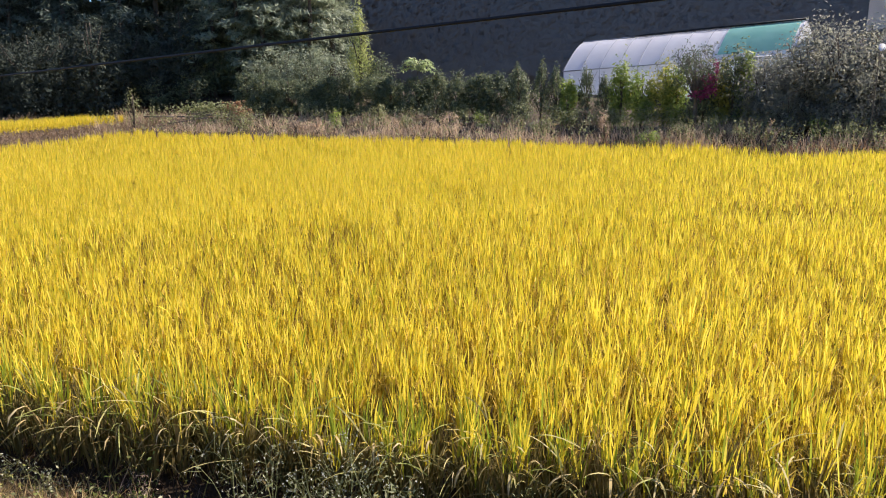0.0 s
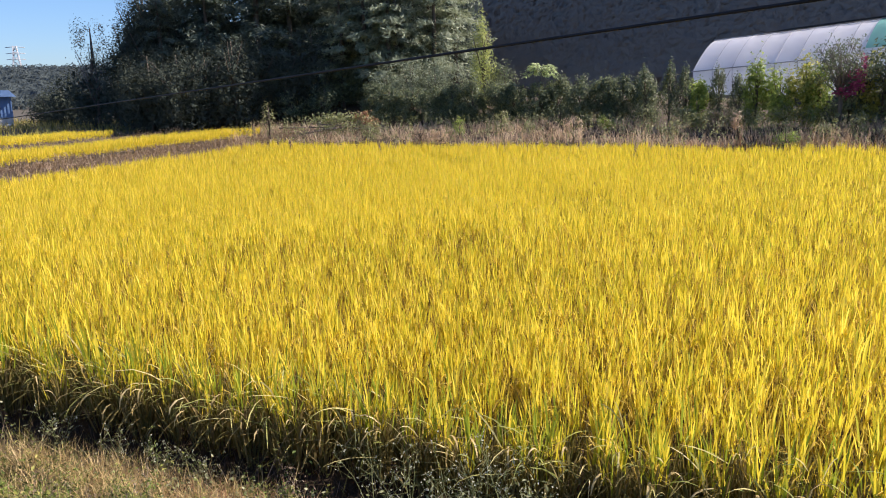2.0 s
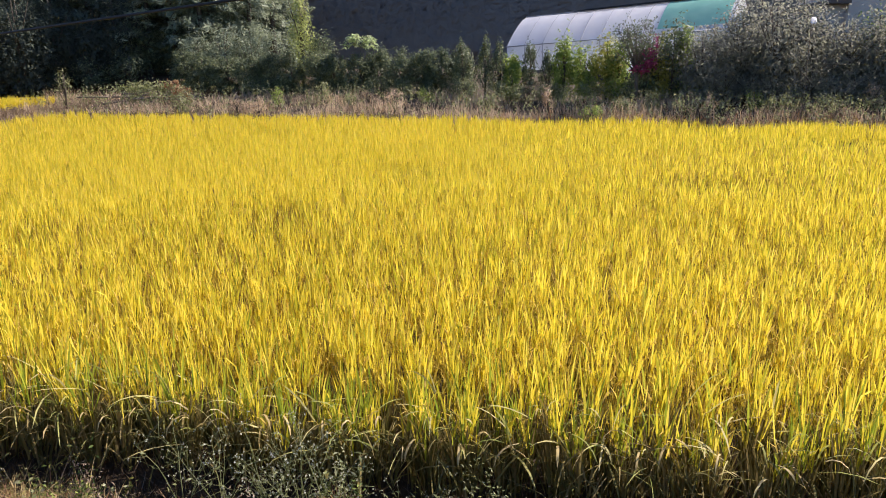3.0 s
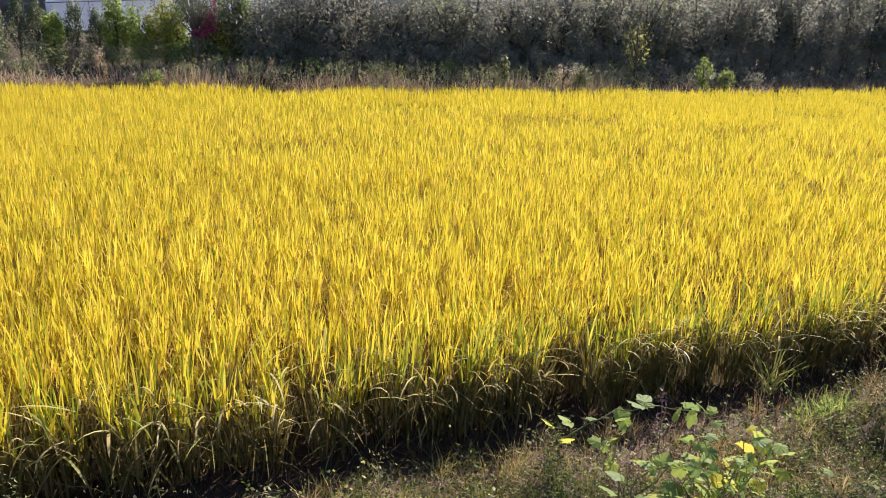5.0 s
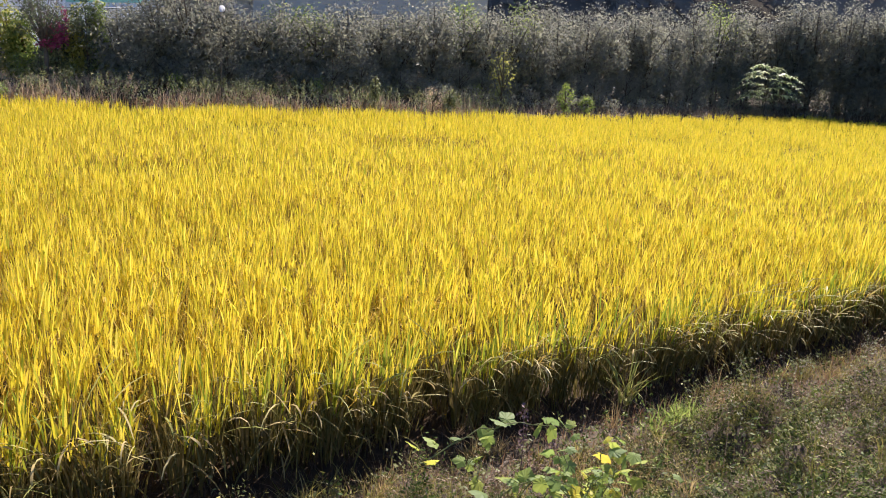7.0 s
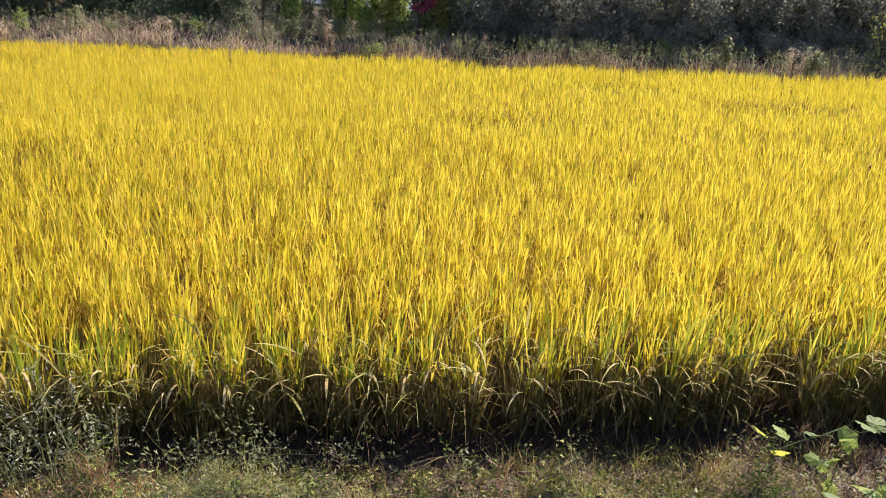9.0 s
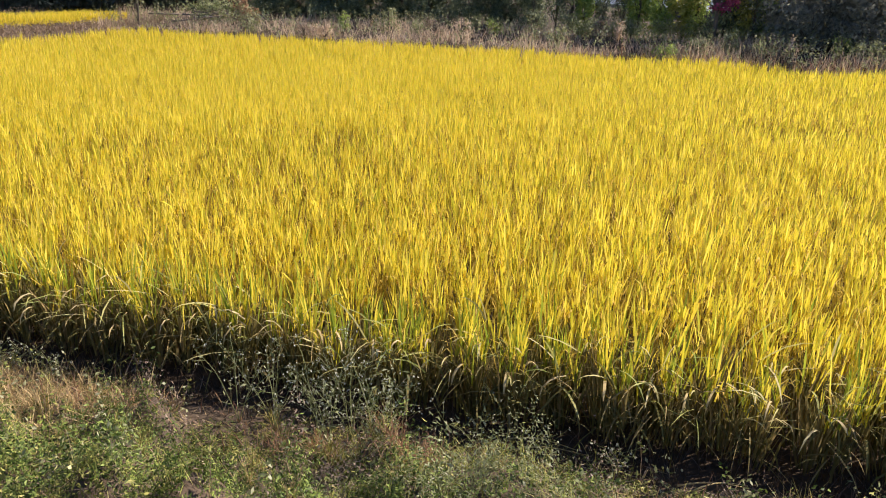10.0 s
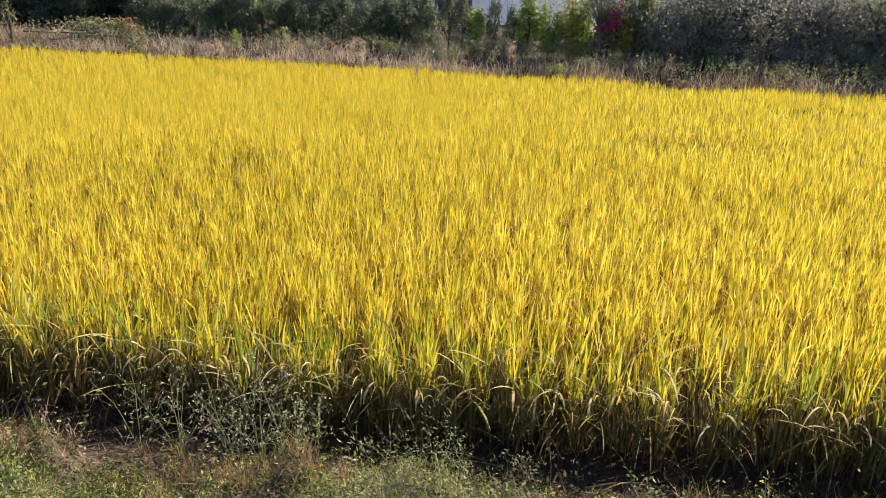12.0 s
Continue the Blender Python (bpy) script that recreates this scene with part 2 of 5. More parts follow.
def blades(base, az, lean, bend, length, width, segs=2, face=None):
    """Ribbons that start at base, lean lean radians towards az and bend over by bend more at the tip, tapering to a point. segs: joints along them."""
    n = len(base)
    h = np.stack([np.cos(az), np.sin(az), np.zeros(n)], 1)
    face = RNG.uniform(0, 2 * np.pi, n) if face is None else face
    side = np.stack([np.cos(face), np.sin(face), np.zeros(n)], 1)
    pts, p = [base], base
    for i in range(segs):
        a = lean + bend * ((i + 0.5) / segs) ** 1.6
        p = p + (h * np.sin(a)[:, None] + np.array([0, 0, 1.0]) * np.cos(a)[:, None]) * (length / segs)[:, None]
        pts.append(p)
    rows = []
    for i in range(segs):
        w = width * (0.75 if i == 0 else 1.0 - 0.25 * i / segs)
        rows += [pts[i] - side * (w / 2)[:, None], pts[i] + side * (w / 2)[:, None]]
    v = np.stack(rows + [pts[segs]], 1)
    k = v.shape[1]
    f = []
    for i in range(segs - 1):
        f += [(2 * i, 2 * i + 1, 2 * i + 3), (2 * i, 2 * i + 3, 2 * i + 2)]
    f.append((2 * segs - 2, 2 * segs - 1, 2 * segs))
    f = np.array(f)[None] + (np.arange(n) * k)[:, None, None]
    return v.reshape(-1, 3), f.reshape(-1, 3)


def leaves(c, size, flat=0.0, long=1.6, face=None, loose=0.6):
    """Small folded leaves, one at each of c. face: the way their upper sides look, on the whole (none: any way; flat: how far they lie level)."""
    n = len(c)
    size = np.broadcast_to(size, n)
    u = RNG.normal(size=(n, 3))
    if face is None:
        u[:, 2] *= 1 - flat
        u = unit(u)
        w = unit(np.cross(u, unit(RNG.normal(size=(n, 3)) + np.array([0, 0, 2.0 * flat]))))
    else:
        nn = unit(face + loose * RNG.normal(size=(n, 3)))
        u = unit(u - nn * (u * nn).sum(1, keepdims=True))
        w = np.cross(nn, u)
    nn = np.cross(u, w)
    a, b = u * (size * long / 2)[:, None], w * (size / 2)[:, None]
    if face is not None:
        v = np.stack([c - a - b * 0.5, c - a * 0.2 + b, c + a], 1).reshape(-1, 3)
        return v, np.arange(3 * n).reshape(-1, 3)
    k = nn * (size * 0.15)[:, None]
    v = np.stack([c - a, c + b + k, c + a, c - b + k], 1).reshape(-1, 3)
    f = np.array([(0, 1, 2), (0, 2, 3)])[None] + (np.arange(n) * 4)[:, None, None]
    return v, f.reshape(-1, 3)


def tube(path, radius, sides=6):
    """A round bar along a path of points; radius one number or one per point."""
    path = np.asarray(path, float)
    n = len(path)
    r = np.broadcast_to(radius, n)
    t = unit(np.gradient(path, axis=0))
    ref = np.where(np.abs(t[:, 2:]) > 0.9, np.array([[1.0, 0, 0]]), np.array([[0, 0, 1.0]]))
    u = unit(np.cross(t, ref))
    w = np.cross(t, u)
    a = np.arange(sides) * 2 * np.pi / sides
    ring = path[:, None] + r[:, None, None] * (u[:, None] * np.cos(a)[None, :, None] + w[:, None] * np.sin(a)[None, :, None])
    v = ring.reshape(-1, 3)
    i, j = np.meshgrid(np.arange(n - 1), np.arange(sides), indexing="ij")
    q = np.stack([i * sides + j, i * sides + (j + 1) % sides, (i + 1) * sides + (j + 1) % sides, (i + 1) * sides + j], -1).reshape(-1, 4)
    f = np.concatenate([q[:, :3], q[:, [0, 2, 3]]])
    caps = [(0, k + 1, k) for k in range(1, sides - 1)] + [((n - 1) * sides, (n - 1) * sides + k, (n - 1) * sides + k + 1) for k in range(1, sides - 1)]
    return v, np.concatenate([f, np.array(caps)])


def box(x0, x1, y0, y1, z0, z1, bevel=0.0):
    bm = bmesh.new()
    bmesh.ops.create_cube(bm, size=1.0, matrix=Matrix.LocRotScale(((x0 + x1) / 2, (y0 + y1) / 2, (z0 + z1) / 2), None, (x1 - x0, y1 - y0, z1 - z0)))
    if bevel:
        bmesh.ops.bevel(bm, geom=list(bm.edges), offset=bevel, segments=1, affect="EDGES")
    return bm


# ---- the lie of the land ----
def smooth(a):
    a = np.clip(a, 0, 1)
    return a * a * (3 - 2 * a)


FAR = np.array([(-13.2, 31.6), (13.6, 23.6), (22.0, 21.0), (34.0, 19.6), (51.0, 18.0), (53.5, 14.0), (57.0, 2.0), (64.0, -12.0)])


def near_s(x, y):
    """Metres from the rice's near side towards the road."""
    return (4.15 - 0.235 * x - y) * 0.973


def left_p(x, y):
    """Metres past the rice's left side."""
    return (-13.3 - 0.15 * (31.5 - y) - x) * 0.989


def far_q(x, y):
    """Metres past the rice's far side."""
    fy = np.where(x < FAR[0, 0], FAR[0, 1] + (FAR[0, 0] - x) * 0.3, np.interp(x, FAR[:, 0], FAR[:, 1]))
    return (y - fy) * 0.957


HRNG = np.random.default_rng(77)
HUMMOCKS = [(gx_, gy_, w_, h_) for gx_, gy_, w_, h_ in zip(
    (np.arange(44)[:, None] * 0.40 - 6.0 + 0.2 * (np.arange(5) % 2) + HRNG.uniform(-0.17, 0.17, (44, 5))).ravel(),
    (0.85 + np.arange(5)[None, :] * 0.42 + HRNG.uniform(-0.15, 0.15, (44, 5))).ravel(),
    HRNG.uniform(0.12, 0.23, 220), HRNG.uniform(0.05, 0.36, 220))] + [(0.35, 0.85, 0.34, 0.26), (-0.1, 1.15, 0.3, 0.24)]


def hummocks(x, y):
    """Height of the weedy hummocks on the near bank."""
    s = near_s(x, y)
    z = np.zeros(np.shape(x))
    near = (s > 0.4) & (s < 3.0) & (np.abs(x - 2.8) < 9.5)
    xx, ss, zz = x[near], s[near], np.zeros(int(near.sum()))
    for hx, hs, wd, ht in HUMMOCKS:
        zz = np.maximum(zz, ht * np.exp(-((xx - hx) ** 2 + (ss - hs) ** 2) / wd ** 2))
    # a little lower towards the dry end of the bank, flat under the vine
    z[near] = zz * smooth((ss - 0.45) / 0.3) * (1 - 0.15 * smooth((xx - 3.0) / 1.5)) * (1 - np.exp(-((xx - 4.0) / 0.7) ** 4))
    return z


def ground_z(x, y):
    x, y = np.asarray(x, float), np.asarray(y, float)
    s, p, q = near_s(x, y), left_p(x, y), far_q(x, y)
    z = np.where(s > 0, 0.08 * smooth(s / 0.5) + 0.30 * smooth((s - 0.5) / 1.9) + 0.84 * smooth((s - 2.3) / 1.3), 0)
    x1, y1 = np.atleast_1d(x), np.atleast_1d(y)
    z = z + np.reshape(hummocks(x1, y1), np.shape(x)) * smooth((3.0 - s) / 0.5)
    zl = 0.68 * smooth(p / 1.5) + 0.27 * smooth((p - 4.0) / 0.9) + 0.17 * smooth((p - 8.5) / 8)
    z = np.where(s > 0, z, np.maximum(z, zl))
    zf = 0.62 * smooth(q / 1.2) + 0.45 * smooth((q - 1.0) / 3) + 1.1 * smooth((q - 4) / 6)
    hill = 26 * smooth((q - 14) / 70) * smooth((x + 48) / 22)
    zf = np.where(q > 0, zf * (0.35 + 0.65 * smooth((x + 24) / 10)) + hill, 0)
    z = np.maximum(z, np.where(s > 0, 0, zf))
    far_hill = 11 * smooth((np.hypot(x, y) - 170) / 190)
    return z + np.where(y > 0, far_hill, far_hill * 0.5)


def steps(parts):
    return np.unique(np.concatenate([np.arange(a, b, d) for a, b, d in parts]))


gx = steps([(-900, -60, 30), (-60, -20, 2.0), (-20, -6.3, 0.3), (-6.3, 11.6, 0.11), (11.6, 16, 0.3), (16, 60, 1.0), (60, 900, 30)])
gy = steps([(-900, -10, 30), (-10, -1, 1.0), (-1, 6, 0.09), (6, 40, 0.8), (40, 90, 2.5), (90, 900, 30)])
GX, GY = np.meshgrid(gx, gy, indexing="ij")
bumpy = 0.02 * np.sin(GX * 3.1 + np.sin(GY * 2.3)) * np.sin(GY * 3.7 + GX)
GZ = ground_z(GX, GY) + bumpy
ix, iy = np.meshgrid(np.arange(len(gx) - 1), np.arange(len(gy) - 1), indexing="ij")
w = len(gy)
quads = np.stack([ix * w + iy, (ix + 1) * w + iy, (ix + 1) * w + iy + 1, ix * w + iy + 1], -1).reshape(-1, 4)
mid = quads[:, 0]
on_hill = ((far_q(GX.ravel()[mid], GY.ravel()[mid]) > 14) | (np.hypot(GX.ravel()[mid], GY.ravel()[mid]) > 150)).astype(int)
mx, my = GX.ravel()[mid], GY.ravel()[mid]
# dark earth runs past the rice edge, painting the shade at its foot
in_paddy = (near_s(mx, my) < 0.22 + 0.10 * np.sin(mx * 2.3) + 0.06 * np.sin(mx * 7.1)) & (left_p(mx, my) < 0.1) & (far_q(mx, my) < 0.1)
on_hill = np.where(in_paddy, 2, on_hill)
ground = new("ground", raw_mesh("ground", np.stack([GX, GY, GZ], -1).reshape(-1, 3), quads, [M_SOIL, M_FLOOR, M_MUD_SHADE], on_hill, smooth=True))
tagged(ground, "bare brown earth with dry bank and terraces", "ground", kind="structure")


# ---- rice ----
def rice_hills(x0, x1, depth, row, gap):
    """Planting places in rows along the near side."""
    xs, ys = np.meshgrid(np.arange(x0, x1, gap), np.arange(0, depth, row), indexing="ij")
    x = xs.ravel() + RNG.normal(0, gap * 0.25, xs.size)
    y = (4.34 - 0.235 * xs + ys).ravel() + RNG.normal(0, row * 0.16, xs.size)
    return np.stack([x, y], 1)


def in_field(p):
    return (near_s(p[:, 0], p[:, 1]) < -0.12) & (left_p(p[:, 0], p[:, 1]) < -0.15) & (far_q(p[:, 0], p[:, 1]) < -0.1)


def soft_noise(x, y, k, seed):
    """A smooth field of about -1 to 1."""
    r = np.random.default_rng(seed)
    a = np.zeros_like(x)
    for _ in range(7):
        th, ph, f = r.uniform(0, 6.28), r.uniform(0, 6.28), k * r.uniform(0.6, 1.6)
        a += np.sin((x * math.cos(th) + y * math.sin(th)) * f + ph)
    return a / 3.0


def rice_patch(hills, gh, tillers, flags, fill, ears, width, segs, height, vary=0.05, green=None, short=False):
    """Many rice plants: each has some tillers, each tiller some upright flag leaves; lower leaves and hanging ears are counted per plant."""
    m = len(hills)
    low = soft_noise(hills[:, 0] * 0.5, hills[:, 1] * 1.5, 1.2, 17) * smooth((hills[:, 0] + 1) / 6)
    dip = smooth(low - 0.25)
    tall = height * (1 + 0.04 * soft_noise(hills[:, 0], hills[:, 1], 0.9, 3) + RNG.normal(0, vary, m)) * (1 - 0.22 * dip)
    tilt = RNG.normal(0, 0.05, (m, 2)) + np.array([0.03, 0.0])
    if green is not None:
        tilt += np.array([-0.04, -0.15]) * np.exp(-np.maximum(-near_s(hills[:, 0], hills[:, 1]) - 0.15, 0) / 0.25)[:, None]
    out = []

    def layer(idx, bx, by, lo, hi, l0, l1, lean, bend, w, which, sg, spread=0.05, droop=0.0, lift=None):
        k = len(idx)
        r, az = np.abs(RNG.normal(0, spread, k)), RNG.uniform(0, 2 * np.pi, k)
        high = tall[idx] if lift is None else tall[idx] * lift
        z = RNG.uniform(lo, hi, k) * high
        b = np.stack([bx + r * np.cos(az) + tilt[idx, 0] * z, by + r * np.sin(az) + tilt[idx, 1] * z, gh + z], 1)
        ln = RNG.uniform(l0, l1, k) * high
        bd = np.abs(RNG.normal(bend, bend * 0.6, k))
        d = RNG.random(k) < droop
        bd[d] += RNG.uniform(0.8, 1.7, d.sum())
        v, f = blades(b, az, np.abs(RNG.normal(lean, 0.09, k)), bd, ln, w * RNG.uniform(0.7, 1.3, k), sg)
        mi = np.full(k, which)
        if which == 0:
            mi[RNG.random(k) < (0.02 + 0.10 * dip[idx] if green is None else green[idx])] = 1
        out.append((v, f, np.repeat(mi, len(f) // k)))

    # tillers of a plant stand a few centimetres apart and end at heights of their own
    ti = np.repeat(np.arange(m), tillers)
    ti = ti[RNG.random(len(ti)) > 0.42 * dip[ti]]
    tr, ta = RNG.uniform(0.01, 0.10, len(ti)), RNG.uniform(0, 2 * np.pi, len(ti))
    tx, ty = hills[ti, 0] + tr * np.cos(ta), hills[ti, 1] + tr * np.sin(ta)
    th = 1 + RNG.normal(0, 0.05 if short else 0.07, len(ti))
    fi = np.repeat(np.arange(len(ti)), flags)
    plant = np.repeat(np.arange(m), fill)
    ear = np.repeat(np.arange(m), ears)
    if short:
        layer(ti[fi], tx[fi], ty[fi], 0.48, 0.76, 0.20, 0.34, 0.11, 0.12, width, 0, segs, 0.012, 0.0, th[fi])
        layer(plant, hills[plant, 0], hills[plant, 1], 0.28, 0.55, 0.22, 0.38, 0.2, 0.2, width * 1.5, 0, 1, 0.09)
        layer(ear, hills[ear, 0], hills[ear, 1], 0.72, 0.86, 0.10, 0.16, 0.7, 0.8, width * 0.8, 2, 1, 0.07)
    else:
        edge_ = green is not None
        layer(ti[fi], tx[fi], ty[fi], 0.45 if edge_ else 0.56, 0.80 if edge_ else 0.83, 0.20 if edge_ else 0.15, 0.36 if edge_ else 0.30, 0.14, 0.16, width, 0, segs, 0.012, 0.05, th[fi])
        # lower leaves carry gap shade, or foot shade at the edge, in their colour
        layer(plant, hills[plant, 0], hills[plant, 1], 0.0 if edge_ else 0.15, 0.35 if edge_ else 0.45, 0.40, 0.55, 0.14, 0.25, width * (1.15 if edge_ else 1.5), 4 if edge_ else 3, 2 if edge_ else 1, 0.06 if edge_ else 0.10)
        layer(ear, hills[ear, 0], hills[ear, 1], 0.52, 0.76, 0.16, 0.26, 0.35, 1.7, width * 0.85, 2, 2, 0.06)
    v, f = stack([(a, b) for a, b, _ in out])
    return v, f, np.concatenate([c for _, _, c in out])


def rice_zone(hills, gh, tillers, flags, fill, ears, width, segs, height, label, vary=0.05, green=None, short=False):
    v, f, mi = rice_patch(hills, gh, tillers, flags, fill, ears, width, segs, height, vary, green, short)
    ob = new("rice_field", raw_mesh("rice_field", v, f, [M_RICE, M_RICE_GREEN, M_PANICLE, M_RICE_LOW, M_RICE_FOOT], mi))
    return tagged(ob, label, "rice", kind="stuff")


hills = rice_hills(-20, 58, 42, 0.30, 0.15)
hills = hills[in_field(hills)]
hole = soft_noise(hills[:, 0], hills[:, 1], 1.3, 11)
hills = hills[~((hole > 1.1) & (RNG.random(len(hills)) < 0.55))]
D = np.hypot(hills[:, 0], hills[:, 1])
bearing = np.degrees(np.arctan2(hills[:, 0], hills[:, 1]))
seen = (bearing > -52) & (bearing < 88)
rest = hills[~seen]
hills, D = hills[seen], D[seen]
inner = -near_s(hills[:, 0], hills[:, 1])
edge_green = 0.04 + 0.60 * np.exp(-np.maximum(inner - 0.12, 0) / 0.22)
za, zb, zc, zd = D < 7.0, (D >= 7.0) & (D < 12), (D >= 12) & (D < 22), (D >= 22) & (D < 75)
zd = zd & (RNG.random(len(D)) < np.clip(17 / np.maximum(D, 1), 0.20, 0.72))
edge = inner < 0.75
zb, zc = zb & ~edge, zc & ~edge
rim = edge & (D >= 7.0) & (D < 22)
rice_zone(hills[rim], 0.0, 9, 3, 50, 6, 0.0150, 2, 0.80, "ripe golden rice plants along the edge further off", 0.05, edge_green[rim])
rice_zone(hills[za & edge], 0.0, 10, 3, 66, 8, 0.0125, 3, 0.80, "ripe golden rice plants at the near edge", 0.05, edge_green[za & edge])
rice_zone(hills[za & ~edge], 0.0, 10, 3, 26, 9, 0.0125, 3, 0.80, "ripe golden rice plants near the edge", 0.05)
rice_zone(hills[zb], 0.0, 8, 3, 18, 6, 0.0130, 2, 0.80, "ripe golden rice crop in mid paddy", 0.05)
loose = RNG.random(len(D)) < smooth((np.degrees(np.arctan2(hills[:, 0], hills[:, 1])) - 2) / 26)
rice_zone(hills[zc & ~loose], 0.0, 8, 3, 8, 5, 0.0155, 1, 0.80, "ripe golden rice crop beyond mid paddy", 0.04, short=True)
rice_zone(hills[zc & loose], 0.0, 5, 2, 8, 3, 0.0180, 2, 0.80, "ripe golden rice crop standing more loosely beyond mid paddy", 0.055)
rice_zone(hills[zd & ~loose], 0.0, 7, 3, 6, 5, 0.025, 1, 0.80, "ripe golden rice crop at the far side", 0.025, short=True)
rice_zone(hills[zd & loose], 0.0, 5, 3, 4, 2, 0.024, 1, 0.80, "ripe golden rice crop standing more loosely at the far side", 0.035, short=True)

rest = rest[RNG.random(len(rest)) < 0.22]
rice_zone(rest, 0.0, 3, 3, 2, 1, 0.035, 1, 0.80, "ripe golden rice crop beside the paddy", 0.05, short=True)

# long dry leaves that hang out over the near edge
e = hills[(inner < 0.5) & (D < 14)]
e = np.repeat(e, 4, 0)
n = len(e)
v, f = blades(np.stack([e[:, 0] + RNG.normal(0, 0.07, n), e[:, 1] - RNG.uniform(0.05, 0.22, n), RNG.uniform(0.34, 0.64, n)], 1), RNG.normal(4.47, 0.8, n), RNG.uniform(0.4, 1.3, n),
              RNG.uniform(0.3, 1.5, n), RNG.uniform(0.18, 0.52, n), RNG.uniform(0.007, 0.017, n), 4)
tagged(new("rice_leaves", raw_mesh("rice_leaves", v, f, M_RICE_DRY)), "pale drying rice leaves hanging over the edge", "rice", kind="stuff")
# ripe ears that hang down the front
e = np.repeat(hills[(inner < 0.32) & (D < 13)], 2, 0)
e = e[RNG.random(len(e)) < 0.6]
n = len(e)
v, f = blades(np.stack([e[:, 0] + RNG.normal(0, 0.07, n), e[:, 1] - RNG.uniform(0.12, 0.26, n), RNG.uniform(0.42, 0.62, n)], 1), RNG.normal(4.47, 0.7, n), RNG.uniform(0.6, 1.4, n),
              RNG.uniform(1.6, 2.4, n), RNG.uniform(0.16, 0.26, n), RNG.uniform(0.012, 0.020, n), 4)
tagged(new("rice_ears", raw_mesh("rice_ears", v, f, M_EAR)), "pale ripe rice ears hanging at the edge", "rice", kind="stuff")
# lower leaves down the front, in the shade-darkened foot colour
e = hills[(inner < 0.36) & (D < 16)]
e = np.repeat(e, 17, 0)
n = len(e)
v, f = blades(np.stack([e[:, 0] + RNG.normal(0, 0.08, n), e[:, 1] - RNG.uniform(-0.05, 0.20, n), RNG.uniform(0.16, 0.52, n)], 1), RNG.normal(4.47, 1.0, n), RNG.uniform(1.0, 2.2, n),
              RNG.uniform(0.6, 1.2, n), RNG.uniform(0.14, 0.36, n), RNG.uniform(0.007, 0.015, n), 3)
tagged(new("rice_leaves", raw_mesh("rice_leaves", v, f, M_RICE_FOOT)), "brown lower rice leaves with foot shade in their colour", "rice", kind="stuff")


def terrace_rice(p0, p1, ylo, yhi, gh, high):
    x, y = np.meshgrid(np.arange(-34, -10, 0.2), np.arange(ylo, yhi, 0.28), indexing="ij")
    h = np.stack([x.ravel() + RNG.normal(0, 0.04, x.size), y.ravel() + RNG.normal(0, 0.04, x.size)], 1)
    p = left_p(h[:, 0], h[:, 1])
    h = h[(p > p0) & (p < p1)]
    rice_zone(h, gh, 10, 3, 6, 5, 0.020, 1, high, "ripe golden rice on a raised terrace", 0.015, short=True)


terrace_rice(1.45, 3.6, 9, 34.3, 0.65, 0.62)
terrace_rice(5.9, 8.4, 9, 30.5, 0.94, 0.50)


# ---- grass and weeds ----
def scatter(n, x0, x1, y0, y1):
    return np.stack([RNG.uniform(x0, x1, n), RNG.uniform(y0, y1, n)], 1)


def along_far(n, q0, q1, x0=-15.0, x1=62.0):
    """Places beyond the far side, thicker where it runs nearer."""
    x = RNG.uniform(x0, x1, n)
    return np.stack([x, np.interp(x, FAR[:, 0], FAR[:, 1]) + RNG.uniform(q0, q1, n) / 0.957], 1)


def grass(name, pts, lo, hi, width, mat, label, segs=2, lean=0.35, category="grass", lift=0.0):
    n = len(pts)
    base = np.stack([pts[:, 0], pts[:, 1], ground_z(pts[:, 0], pts[:, 1]) - 0.01 + lift], 1)
    v, f = blades(base, RNG.uniform(0, 6.28, n), np.abs(RNG.normal(0.1, lean, n)), np.abs(RNG.normal(0.4, 0.4, n)), RNG.uniform(lo, hi, n), width * RNG.uniform(0.6, 1.4, n), segs)
    return tagged(new(name, raw_mesh(name, v, f, mat)), label, category, kind="stuff")


# leaf and stalk litter lying on the bank
p = scatter(26000, -6.0, 11.5, -0.4, 6.0)
s0 = near_s(p[:, 0], p[:, 1])
p = p[(s0 > 0.05) & (s0 < 2.7)]
n = len(p)
v, f = blades(np.stack([p[:, 0], p[:, 1], ground_z(p[:, 0], p[:, 1]) + RNG.uniform(0.0, 0.03, n)], 1), RNG.uniform(0, 6.28, n), RNG.uniform(1.0, 1.65, n), RNG.uniform(-0.3, 0.5, n), RNG.uniform(0.04, 0.16, n), RNG.uniform(0.004, 0.010, n), 2)
mi = np.repeat(np.where(RNG.random(n) < 0.55, 0, np.where(RNG.random(n) < 0.6, 1, 2)), 3)
tagged(new("straw_litter", raw_mesh("straw_litter", v, f, [M_BROWN, M_HAY, M_LITTER], mi)), "dead stalks and leaves lying on the bank", "litter", kind="stuff")

